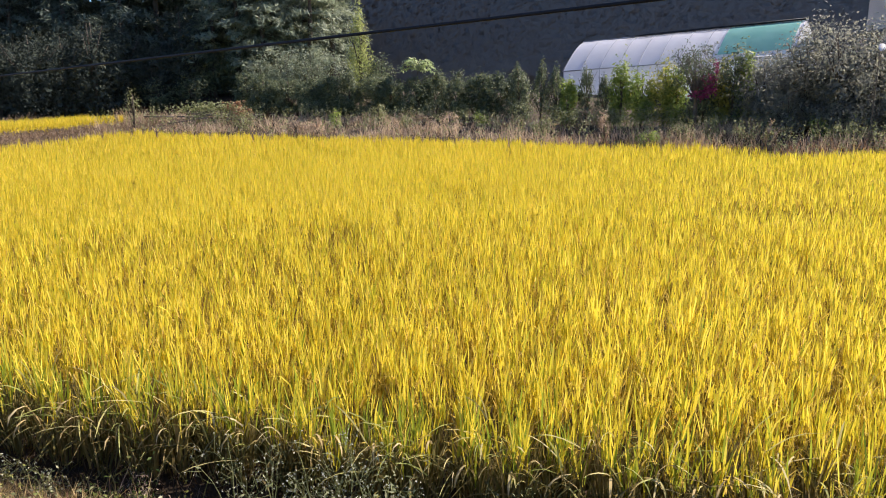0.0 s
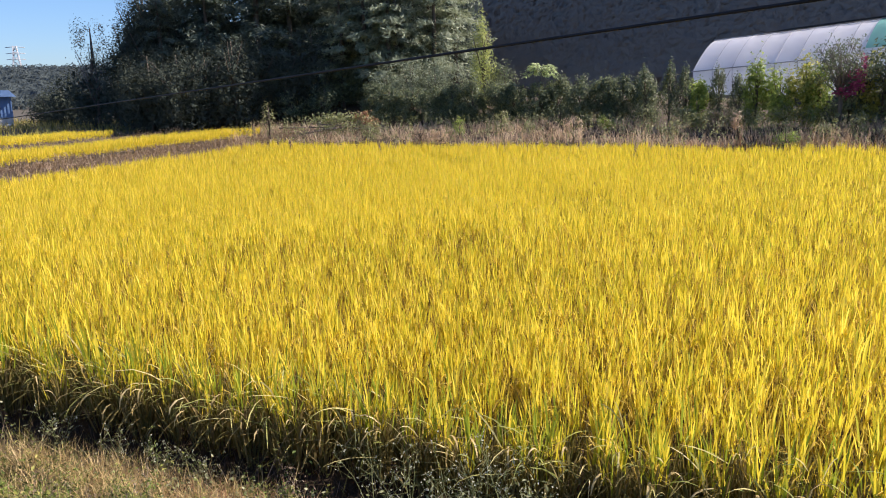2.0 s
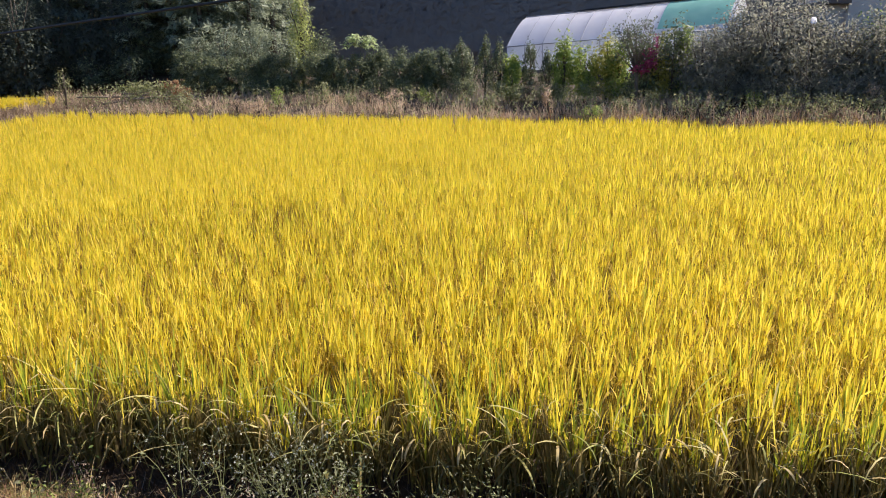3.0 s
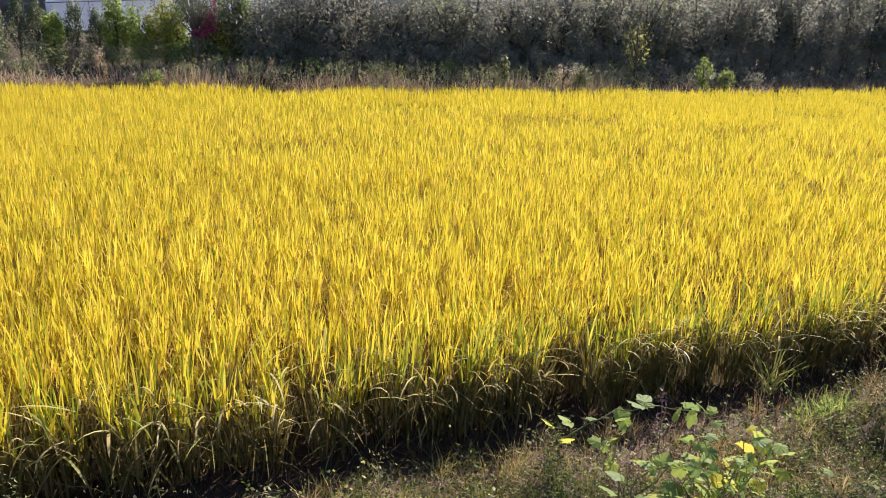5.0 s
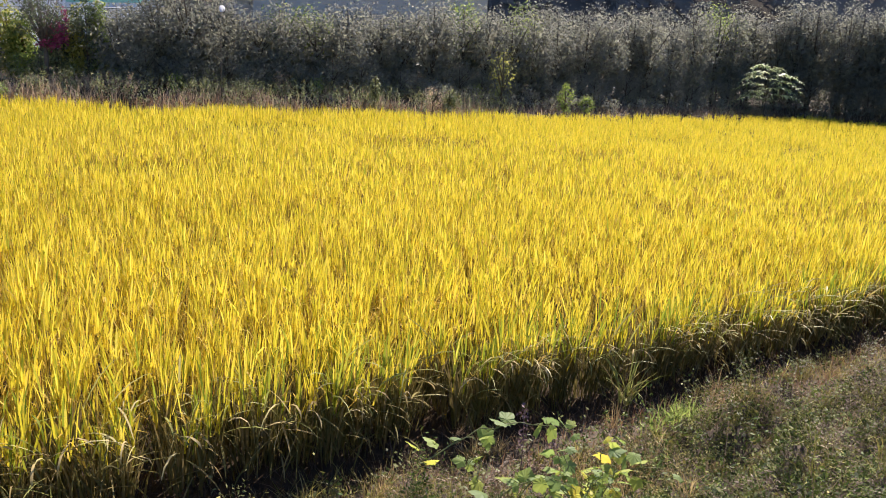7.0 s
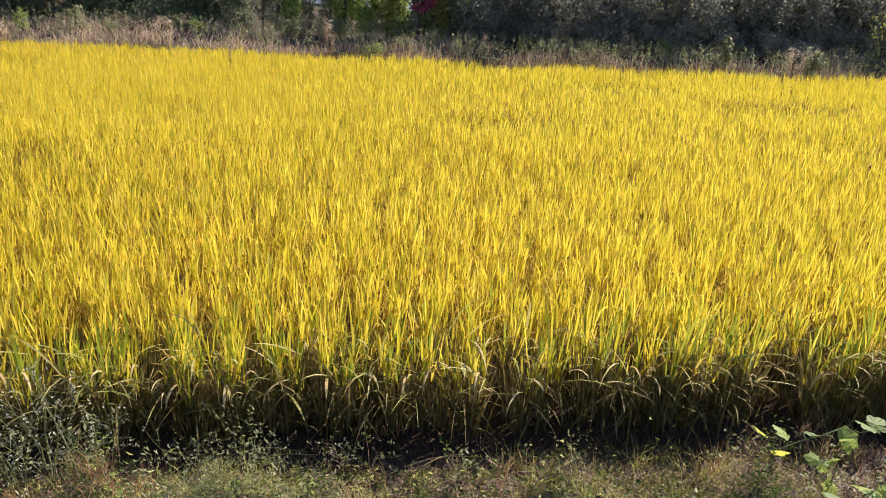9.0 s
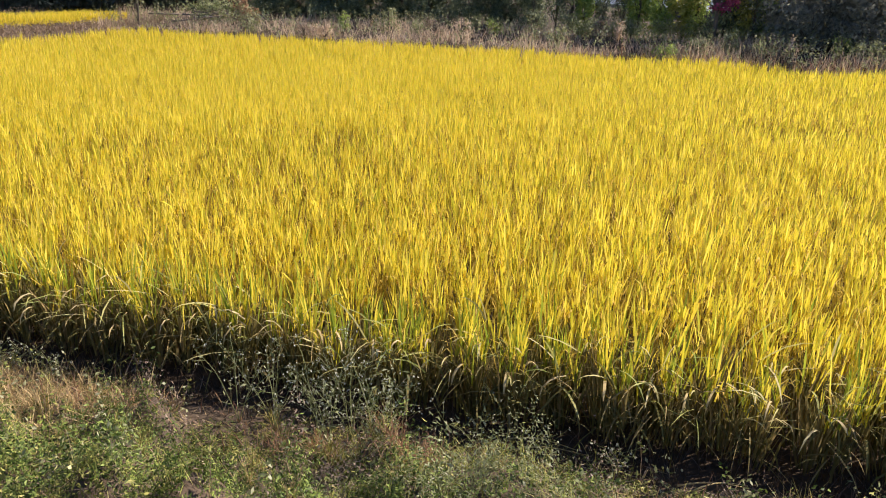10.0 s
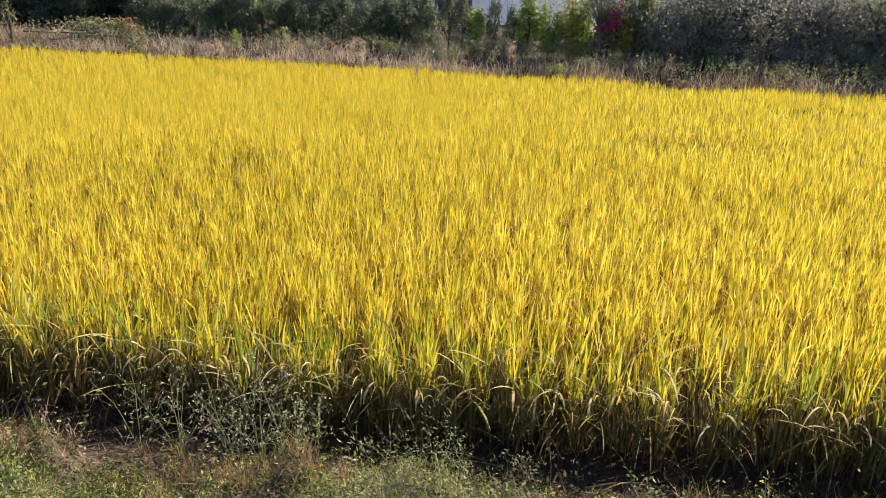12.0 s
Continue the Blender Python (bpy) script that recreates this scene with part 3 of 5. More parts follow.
# weeds in clumps of many sizes, dark gaps between them
def weed_cover(n0, per, w0, w1, h0, h1, leaf0, leaf1, seed, label, mats, edge0, lumpy):
    c0 = scatter(n0, -5.6, 10.5, -0.3, 5.6)
    s0 = near_s(c0[:, 0], c0[:, 1])
    bare = edge0 + 0.34 * smooth((c0[:, 0] - 2.5) / 3.0)   # the bare strip beside the rice widens
    bare = bare + 0.30 * smooth((-0.8 - c0[:, 0]) / 1.0)
    thick = 1.05 + 0.38 * soft_noise(c0[:, 0], c0[:, 1], 2.6, seed)
    mound = hummocks(c0[:, 0], c0[:, 1]) / 0.25
    if lumpy > 0.2:
        thick = thick * (0.5 + 0.6 * mound)
    pale = np.exp(-((c0[:, 0] - 0.35) / 0.8) ** 2 - ((s0 - 0.85) / 0.35) ** 2)
    keep = (s0 > bare) & (s0 < 2.7) & (RNG.random(len(c0)) < thick * smooth((s0 - bare) / 0.35))
    c0, s0, mound, pale = c0[keep], s0[keep], mound[keep], pale[keep]
    m = len(c0)
    wide = RNG.uniform(w0, w1, m)
    high = RNG.uniform(h0, h1, m) * (0.5 + 0.8 * mound) * (0.45 + 0.55 * smooth((s0 - 0.2) / 0.8))
    high = np.maximum(high, 0.04)
    idx = np.repeat(np.arange(m), per)
    n = len(idx)
    o = unit(RNG.normal(size=(n, 3)) + np.array([0, 0, 0.35]))
    o[:, 2] = np.abs(o[:, 2])
    az = np.arctan2(o[:, 1], o[:, 0])
    ph = RNG.uniform(0, 6.28, m)[idx]
    rad = RNG.uniform(0.65, 1.1, n) * (1 + lumpy * np.sin(az * 3 + ph) * np.cos(o[:, 2] * 7 + ph * 2))
    c = np.stack([c0[idx, 0] + o[:, 0] * wide[idx] * rad, c0[idx, 1] + o[:, 1] * wide[idx] * rad, np.zeros(n)], 1)
    c[:, 2] = ground_z(c[:, 0], c[:, 1]) + 0.01 + o[:, 2] * high[idx] * rad
    big = RNG.uniform(leaf0, leaf1, m)[idx] * RNG.uniform(0.7, 1.3, n)
    green_ = soft_noise(c0[:, 0], c0[:, 1], 1.7, 23) + RNG.normal(0, 0.35, m) + 0.5 * smooth((s0 - 0.7) / 0.6) * (1 - smooth((c0[:, 0] + 0.5) / 2))
    kind_ = np.where(green_ > 0.5, 1, 0)
    dry_ = 0.12 + 0.24 * smooth((c0[:, 0] - 4.5) / 1.5) + 0.5 * (1 - smooth((s0 - 0.6) / 0.6)) * smooth((c0[:, 0] - 0.8) / 1.0) * (1 - smooth((c0[:, 0] - 6.0) / 2))
    kind_ = np.where(RNG.random(m) < dry_, 2, kind_)
    kind_ = np.where(RNG.random(m) < 0.7 * pale, 3, kind_)[idx]
    # leaves turn outwards from their clump and from the slope under it
    rise = np.stack([hummocks(c[:, 0] + 0.04, c[:, 1]) - hummocks(c[:, 0] - 0.04, c[:, 1]), hummocks(c[:, 0], c[:, 1] + 0.04) - hummocks(c[:, 0], c[:, 1] - 0.04)], 1) / 0.08
    turn = o * 0.55 + np.stack([-rise[:, 0], -rise[:, 1], np.full(n, 0.45)], 1)
    tagged(new("low_weeds", raw_mesh("low_weeds", *leaves(c, big, 0.3, 2.2, turn, 0.5), mats, kind_)), label, "weeds", kind="stuff")


weed_cover(33000, 30, 0.02, 0.06, 0.04, 0.14, 0.006, 0.013, 5, "low green weeds covering the bank", [M_COVER, M_GREENWEED, M_BROWN, M_WEED], 0.15, 0.1)
weed_cover(4800, 190, 0.07, 0.20, 0.14, 0.44, 0.006, 0.013, 6, "knee-high bushy weeds on the bank", [M_COVER, M_GREENWEED, M_BROWN, M_WEED], 0.30, 0.30)
# wiry stems with small leaves that rise above them
c0 = scatter(2600, -5.5, 11.0, -0.4, 6.0)
s0 = near_s(c0[:, 0], c0[:, 1])
c0 = c0[(s0 > 0.25) & (s0 < 2.6) & (RNG.random(len(c0)) < 0.5 + 0.5 * soft_noise(c0[:, 0], c0[:, 1], 2.2, 25))]
m = len(c0)
k = np.repeat(np.arange(m), 3)
n = len(k)
b = np.stack([c0[k, 0], c0[k, 1], ground_z(c0[k, 0], c0[k, 1])], 1)
sa, sl, sh = RNG.uniform(0, 6.28, n), np.abs(RNG.normal(0.35, 0.25, n)), RNG.uniform(0.14, 0.42, n)
v, f = blades(b, sa, sl, RNG.uniform(0.0, 0.5, n), sh, RNG.uniform(0.003, 0.005, n), 2)
tagged(new("weed_stems", raw_mesh("weed_stems", v, f, M_BROWN)), "thin brown weed stems on the bank", "weeds", kind="stuff")
t = RNG.uniform(0.25, 1.0, (n, 9, 1))
c = b[:, None] + t * (np.stack([np.cos(sa) * np.sin(sl), np.sin(sa) * np.sin(sl), np.cos(sl)], 1) * sh[:, None])[:, None] + RNG.normal(0, 0.018, (n, 9, 3))
mi = np.repeat(np.where(RNG.random(m) < 0.55, 0, np.where(RNG.random(m) < 0.5, 1, 2))[k], 18)
tagged(new("small_leaved_weeds", raw_mesh("small_leaved_weeds", *leaves(c.reshape(-1, 3), RNG.uniform(0.009, 0.021, n * 9), 0.2, 1.9), [M_COVER, M_WEED, M_GREENWEED], mi)), "small leaves and seed heads on thin stems", "weeds", kind="stuff")

p = scatter(110000, -6.0, 11.5, -0.4, 6.0)
s0 = near_s(p[:, 0], p[:, 1])
dry = soft_noise(p[:, 0], p[:, 1], 1.9, 31)
p = p[(s0 > 0.1) & (s0 < 2.7) & (RNG.random(len(p)) < (0.10 + 0.66 * dry) * (1 - 0.65 * smooth((s0 - 0.7) / 0.5)))]
n = len(p)
bz = np.stack([p[:, 0], p[:, 1], ground_z(p[:, 0], p[:, 1]) + RNG.uniform(0, 0.05, n)], 1)
v, f = blades(bz, RNG.uniform(0, 6.28, n), np.abs(RNG.normal(0.65, 0.5, n)), np.abs(RNG.normal(0.7, 0.5, n)), RNG.uniform(0.06, 0.20, n), RNG.uniform(0.003, 0.006, n), 2)
tagged(new("bank_grass", raw_mesh("bank_grass", v, f, M_GRASS)), "short green and straw-coloured bank grass", "grass", kind="stuff")


# straw strip along the rice foot, its shade put into the colour
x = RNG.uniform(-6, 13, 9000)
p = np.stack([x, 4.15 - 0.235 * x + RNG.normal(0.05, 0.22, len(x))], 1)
grass("straw_litter", p, 0.06, 0.24, 0.007, M_LITTER, "dead straw at the foot of the rice, darkened as shade", 2, 1.3)
x = np.concatenate([RNG.normal(-2.1, 0.5, 420), RNG.normal(4.6, 0.9, 1000), RNG.normal(7.8, 1.3, 1600), RNG.uniform(-5, 11, 1200)])
p = np.stack([x, 4.15 - 0.235 * x - RNG.uniform(0.25, 0.8, len(x))], 1)
grass("dead_stalks", p, 0.05, 0.22, 0.006, M_RUST, "reddish brown dead stalks beside the rice", 2, 1.2)


# fine grass on the hummocks, its yellow-green painting sunlight on their tops
p = scatter(90000, -6.0, 11.5, -0.4, 6.0)
s0 = near_s(p[:, 0], p[:, 1])
p = p[(s0 > 0.45) & (s0 < 2.7) & (RNG.random(len(p)) < 1.5 * smooth(hummocks(p[:, 0], p[:, 1]) / 0.22 - 0.15) * smooth(0.45 + 0.8 * soft_noise(p[:, 0], p[:, 1], 2.4, 35)))]
n = len(p)
v, f = blades(np.stack([p[:, 0], p[:, 1], ground_z(p[:, 0], p[:, 1]) + RNG.uniform(0.02, 0.14, n)], 1), RNG.uniform(0, 6.28, n), np.abs(RNG.normal(0.6, 0.5, n)), np.abs(RNG.normal(0.8, 0.5, n)), RNG.uniform(0.05, 0.15, n), RNG.uniform(0.003, 0.006, n), 2)
tagged(new("fine_grass", raw_mesh("fine_grass", v, f, M_YELLOW)), "fine grass, yellow-green as sunlit tops of weedy hummocks", "grass", kind="stuff")


def patch(x, y, r, n, lo, hi, w, mat, label, lean=0.7, name="dry_grass"):
    p = np.stack([x + RNG.normal(0, r, n), y + RNG.normal(0, r * 0.6, n)], 1)
    grass(name, p, lo, hi, w, mat, label, 2, lean, lift=0.05)


x = np.concatenate([RNG.uniform(-26, -6.3, 4500), RNG.uniform(12.8, 50, 6000)])
p = np.stack([x, 4.15 - 0.235 * x - RNG.uniform(0.1, 3.6, len(x)) / 0.973], 1)
grass("bank_grass", p, 0.08, 0.26, 0.02, M_GRASS, "rough grass further along the bank", 2, 0.6)
t0 = scatter(1100, -6.5, 13, -0.6, 6.0)
ts = near_s(t0[:, 0], t0[:, 1])
t0 = t0[(ts > 0.25) & (ts < 3.2)]
k = np.repeat(np.arange(len(t0)), 34)
n = len(k)
p = t0[k] + RNG.normal(0, 0.022, (n, 2))
tall = RNG.uniform(0.10, 0.30, len(t0))[k]
v, f = blades(np.stack([p[:, 0], p[:, 1], ground_z(p[:, 0], p[:, 1]) + 0.01], 1), RNG.uniform(0, 6.28, n), np.abs(RNG.normal(0.35, 0.25, n)), np.abs(RNG.normal(0.7, 0.5, n)), tall * RNG.uniform(0.6, 1.1, n), RNG.uniform(0.003, 0.007, n), 2)
mi = np.repeat((RNG.random(len(t0)) < 0.4).astype(int)[k], 3)
tagged(new("grass_tufts", raw_mesh("grass_tufts", v, f, [M_GRASS, M_HAY], mi)), "arching tufts of green and dry grass", "grass", kind="stuff")
t0 = scatter(420, -6.5, 13, -0.6, 6.0)
ts = near_s(t0[:, 0], t0[:, 1])
t0 = t0[(ts > 0.3) & (ts < 3.2)]
k = np.repeat(np.arange(len(t0)), 16)
n = len(k)
p = t0[k] + RNG.normal(0, 0.05, (n, 2))
c = np.stack([p[:, 0], p[:, 1], ground_z(p[:, 0], p[:, 1]) + RNG.uniform(0.05, 0.24, n)], 1)
tagged(new("broad_weeds", raw_mesh("broad_weeds", *leaves(c, RNG.uniform(0.010, 0.022, n), 0.2, 1.9), M_WEED)), "broad-leaved weeds on the bank", "weeds", kind="stuff")
gc = np.stack([RNG.normal(-1.87, 0.30, 90), RNG.normal(2.85, 0.20, 90)], 1)
k = np.repeat(np.arange(90), 34)
n = len(k)
c = np.stack([gc[k, 0] + RNG.normal(0, 0.045, n), gc[k, 1] + RNG.normal(0, 0.045, n), np.zeros(n)], 1)
c[:, 2] = ground_z(c[:, 0], c[:, 1]) + RNG.uniform(0.06, 0.34, 90)[k] * RNG.uniform(0.4, 1.1, n)
tagged(new("green_weeds", raw_mesh("green_weeds", *leaves(c, RNG.uniform(0.009, 0.020, n), 0, 1.8, np.tile([0.1, 0.0, 0.8], (n, 1)), 0.9), M_GREENWEED)), "green leafy weeds on the bank", "weeds", kind="stuff")
gc = scatter(900, 4.2, 12, -0.6, 4.0)
gs = near_s(gc[:, 0], gc[:, 1])
gc = gc[(gs > 0.6) & (gs < 2.9) & (RNG.random(len(gc)) < 0.5 + 0.5 * soft_noise(gc[:, 0], gc[:, 1], 2.0, 61))]
k = np.repeat(np.arange(len(gc)), 40)
n = len(k)
out_ = unit(RNG.normal(size=(n, 3)) + np.array([0, 0, 0.6]))
r = RNG.uniform(0.04, 0.11, len(gc))[k]
c = np.stack([gc[k, 0], gc[k, 1], np.zeros(n)], 1) + out_ * r[:, None]
c[:, 2] = ground_z(c[:, 0], c[:, 1]) + 0.02 + np.abs(out_[:, 2]) * RNG.uniform(0.10, 0.32, len(gc))[k]
tagged(new("green_weeds", raw_mesh("green_weeds", *leaves(c, RNG.uniform(0.010, 0.024, n), 0, 1.9, out_ * 0.8 + np.array([0.1, 0, 0.5]), 0.6), M_GREENWEED)), "dark olive leafy weeds on the bank", "weeds", kind="stuff")
patch(-3.5, 4.2, 0.32, 1500, 0.10, 0.28, 0.005, M_HAY, "pale heap of cut straw on the bank", 1.2, "straw_heap")
patch(-2.7, 3.98, 0.40, 2600, 0.05, 0.20, 0.005, M_HAY, "straw-coloured tuft of dry grass", 1.2)
patch(-2.1, 4.1, 0.2, 160, 0.08, 0.22, 0.005, M_RUST, "reddish dead stalks at the foot of the rice", 0.9, "dead_stalks")
patch(-0.15, 3.48, 0.10, 420, 0.10, 0.24, 0.004, M_RUST, "rust-coloured tuft of fine grass", 0.6)
patch(-0.8, 3.6, 0.12, 160, 0.10, 0.24, 0.004, M_RUST, "pinkish tuft of fine grass", 0.7)
patch(4.25, 2.1, 0.25, 700, 0.08, 0.20, 0.005, M_HAY, "tuft of bent dry straw beside the vine", 1.0)
patch(5.4, 2.2, 0.14, 260, 0.10, 0.22, 0.010, M_SHRUB_LIGHT, "bright green tuft of grass on the bank", 0.6, "green_tuft")

# a stray rice plant outside the edge
r = np.repeat(np.array([[5.45, 2.72]]), 26, 0)
v, f = blades(np.stack([r[:, 0] + RNG.normal(0, 0.03, 26), r[:, 1] + RNG.normal(0, 0.03, 26), np.full(26, 0.1)], 1), RNG.uniform(0, 6.28, 26), RNG.uniform(0.1, 0.5, 26), RNG.uniform(0.3, 1.5, 26), RNG.uniform(0.3, 0.52, 26), np.full(26, 0.013), 4)
tagged(new("rice_plant", raw_mesh("rice_plant", v, f, M_RICE_DRY)), "single arching rice plant outside the paddy edge", "plant")

# straws that have fallen on the dark earth beside the rice
for x0, y0, x1, y1 in ((0.42, 4.02, 0.86, 3.95), (0.44, 3.88, 0.92, 3.90), (1.36, 3.56, 1.86, 3.60), (1.42, 3.50, 1.80, 3.66), (-0.62, 4.18, -0.30, 4.06)):
    t = np.linspace(0, 1, 6)[:, None]
    path = np.concatenate([np.array([x0, y0]) + t * np.array([x1 - x0, y1 - y0]) + 0.03 * np.sin(t * 3) * np.array([0, 1]), t * 0], 1)
    path[:, 2] = ground_z(path[:, 0], path[:, 1]) + 0.03 + 0.02 * np.sin(t[:, 0] * 4)
    tagged(new("fallen_straw", raw_mesh("fallen_straw", *tube(path, np.linspace(0.006, 0.002, 6), 5), M_EAR)), "pale rice straw lying on dark earth", "straw", "fallen straws")

p = along_far(56000, -0.05, 4.3)
lump = soft_noise(p[:, 0], p[:, 1] * 1.5, 1.6, 41)
p = p[RNG.random(len(p)) < (0.62 + 0.5 * lump) * (1 - 0.9 * smooth((p[:, 0] - 20) / 7))]
lump = soft_noise(p[:, 0], p[:, 1] * 1.5, 1.6, 41)
n = len(p)
v, f = blades(np.stack([p[:, 0], p[:, 1], ground_z(p[:, 0], p[:, 1])], 1), RNG.uniform(0, 6.28, n), np.abs(RNG.normal(0.3, 0.6, n)), np.abs(RNG.normal(0.8, 0.7, n)), RNG.uniform(0.2, 0.55, n) * (1 + 0.5 * lump), RNG.uniform(0.012, 0.026, n), 2)
mi = np.repeat((RNG.random(n) < 0.18 + 0.3 * soft_noise(p[:, 0], p[:, 1], 0.5, 43)).astype(int), 3)
tagged(new("dry_grass", raw_mesh("dry_grass", v, f, [M_STRAW, M_BROWN], mi)), "dry brown grass along the far bank", "grass", kind="stuff")
# seeding stalks that stand above it
p = np.concatenate([along_far(700, 0.2, 3.5, -15.0, 26.0), along_far(600, 0.0, 1.6, 10.0, 26.0), along_far(120, 0.2, 2.5, 26.0, 60.0)])
n = len(p)
st = np.stack([p[:, 0], p[:, 1], ground_z(p[:, 0], p[:, 1])], 1)
tip = st + np.stack([RNG.normal(0, 0.08, n), RNG.normal(0, 0.08, n), RNG.uniform(0.5, 0.95, n)], 1)
t = RNG.uniform(0.5, 1.05, (n, 9, 1))
c = (st[:, None] + (tip - st)[:, None] * t + RNG.normal(0, 0.03, (n, 9, 3))).reshape(-1, 3)
tagged(new("seeding_weeds", raw_mesh("seeding_weeds", *leaves(c, RNG.uniform(0.025, 0.05, len(c)), 0.0, 1.8), M_WEED)), "tall seeding weeds above the dry grass", "weeds", kind="stuff")
c = np.concatenate([along_far(900, 0.3, 3.6, -15.0, 26.0), along_far(120, 0.3, 3.0, 26.0, 60.0)])
c = np.stack([c[:, 0], c[:, 1], ground_z(c[:, 0], c[:, 1]) + RNG.uniform(0.1, 0.7, len(c))], 1)
c = np.repeat(c, 5, 0) + RNG.normal(0, 0.07, (len(c) * 5, 3))
tagged(new("bank_weeds", raw_mesh("bank_weeds", *leaves(c, RNG.uniform(0.03, 0.07, len(c)), 0.2), M_WEED)), "grey-green weeds among the dry grass", "weeds", kind="stuff")
y = RNG.uniform(9, 35, 32000)
lp = np.where(RNG.random(len(y)) < 0.68, RNG.uniform(-0.05, 1.85, len(y)), np.where(RNG.random(len(y)) < 0.7, RNG.uniform(3.65, 5.8, len(y)), RNG.uniform(8.2, 9.6, len(y))))
p = np.stack([-13.3 - 0.15 * (31.5 - y) - lp / 0.989, y], 1)
lump = soft_noise(p[:, 0], p[:, 1], 2.2, 47)
p = p[RNG.random(len(p)) < 0.7 + 0.4 * lump]
grass("dry_grass", p, 0.08, 0.30, 0.034, M_BROWN, "dry brown weeds on the terrace bank", 2, 1.0)
k = p[RNG.random(len(p)) < 0.10]
c = np.stack([k[:, 0], k[:, 1], ground_z(k[:, 0], k[:, 1]) + RNG.uniform(0.05, 0.28, len(k))], 1)
c = np.repeat(c, 10, 0) + RNG.normal(0, 0.08, (len(c) * 10, 3))
tagged(new("bank_weeds", raw_mesh("bank_weeds", *leaves(c, RNG.uniform(0.02, 0.045, len(c)), 0.2), M_BROWN)), "brown leafy weeds on the terrace bank", "weeds", kind="stuff")


p = scatter(42000, -60, -12, 25, 62)
lp, q = left_p(p[:, 0], p[:, 1]), far_q(p[:, 0], p[:, 1])
p = p[(lp > 8.3) & (q < 12) & (RNG.random(len(p)) < 0.5)]
grass("rough_grass", p, 0.2, 0.6, 0.04, M_GRASS, "rough grass below the wood", 2, 0.5)


# ---- near plants ----
def flowering_weed(x, y, h, k, label="thin branching weed with small pale flower heads"):
    ob = new("weed_plant")
    ob.matrix_world = pose(x, y, float(ground_z(x, y)) - 0.01)
    tagged(ob, label, "weed", "weeds at the rice edge")
    lf, fl = [], []
    for _ in range(k):
        st = []
        a, ln = RNG.uniform(0, 6.28), h * RNG.uniform(0.75, 1.25)
        t = np.linspace(0, 1, 7)[:, None]
        d = np.array([math.cos(a), math.sin(a), 0]) * RNG.uniform(0.15, 0.65)
        path = t * np.array([0, 0, ln]) * (1 - 0.15 * t) + d * ln * t ** 1.4 + RNG.normal(0, 0.008, (7, 3)) * t
        st.append(tube(path, np.linspace(0.0032, 0.0012, 7), 4))
        for i in range(2, 7):
            for _ in range(2):
                o = path[i] if i == 6 else path[i] + (path[i] - path[i - 1]) * RNG.uniform(-0.5, 0.5)
                b = unit(RNG.normal(size=3) * np.array([1, 1, 0.4]) + np.array([0, 0, 0.5])) * RNG.uniform(0.06, 0.15)
                st.append(tube([o, o + b * 0.5, o + b + np.array([0, 0, 0.01])], [0.0016, 0.0012, 0.0009], 3))
                fl.append(o + b + RNG.normal(0, 0.006, (3, 3)))
                if RNG.random() < 0.55:
                    lf.append(o + b * RNG.uniform(0.2, 0.8) + RNG.normal(0, 0.012, (1, 3)))
        part("stem", stack(st), M_WEED, ob)
    lf, fl = np.concatenate(lf), np.concatenate(fl)
    tagged(part("foliage", leaves(lf, RNG.uniform(0.008, 0.017, len(lf)), 0.3, 3.0), M_WEED, ob), kind="stuff")
    tagged(part("bloom", leaves(fl, RNG.uniform(0.007, 0.012, len(fl)), 0.2, 1.2), M_FLOWER, ob, "small pale flower heads"), kind="stuff")


for x, y, h, k in ((-1.23, 4.02, 0.50, 4), (-0.98, 3.92, 0.54, 5), (-0.70, 3.86, 0.54, 5), (-0.51, 3.87, 0.66, 6), (-0.36, 3.80, 0.62, 5), (-0.62, 3.76, 0.46, 5), (-0.22, 3.78, 0.50, 4), (0.25, 3.84, 0.34, 2), (0.62, 3.70, 0.24, 2), (1.03, 3.70, 0.22, 2),
                   (-3.35, 4.62, 0.35, 3), (-2.95, 4.50, 0.36, 4), (-2.55, 4.42, 0.30, 3), (-3.9, 4.75, 0.36, 3), (6.6, 2.2, 0.25, 3), (7.3, 2.05, 0.22, 3), (8.4, 1.8, 0.25, 3)):
    flowering_weed(x, y, h, k)


def lobed_leaf(seed):
    """A leaf with five pointed lobes, stalk end at the origin, lying along +y, its lobes bent down along the veins."""
    r = np.random.default_rng(seed)
    tips = [(-2.05, 0.62), (-0.98, 0.86), (0.0, 1.0), (0.98, 0.86), (2.05, 0.62)]
    bm = bmesh.new()
    c = bm.verts.new((0, 0.36, 0.05))
    rim = []
    for i in range(31):
        a = -2.75 + 5.5 * i / 30
        rad = max(h - 0.55 * abs(a - t) ** 0.75 * (0.8 + 0.1 * h) for t, h in tips) + r.normal(0, 0.02)
        rad = max(rad, 0.36)
        rim.append(bm.verts.new((rad * math.sin(a) * 0.62, 0.36 + rad * math.cos(a) * 0.62, 0.04 - 0.16 * max(rad - 0.5, 0) - 0.05 * abs(math.sin(a)) + r.normal(0, 0.012))))
    rim.append(bm.verts.new((0, 0.16, 0.02)))
    for i in range(len(rim)):
        bm.faces.new((c, rim[i], rim[(i + 1) % len(rim)]))
    me = bpy.data.meshes.new("leaf")
    bm.to_mesh(me)
    bm.free()
    me.materials.append(M_VINE_LEAF)
    return me


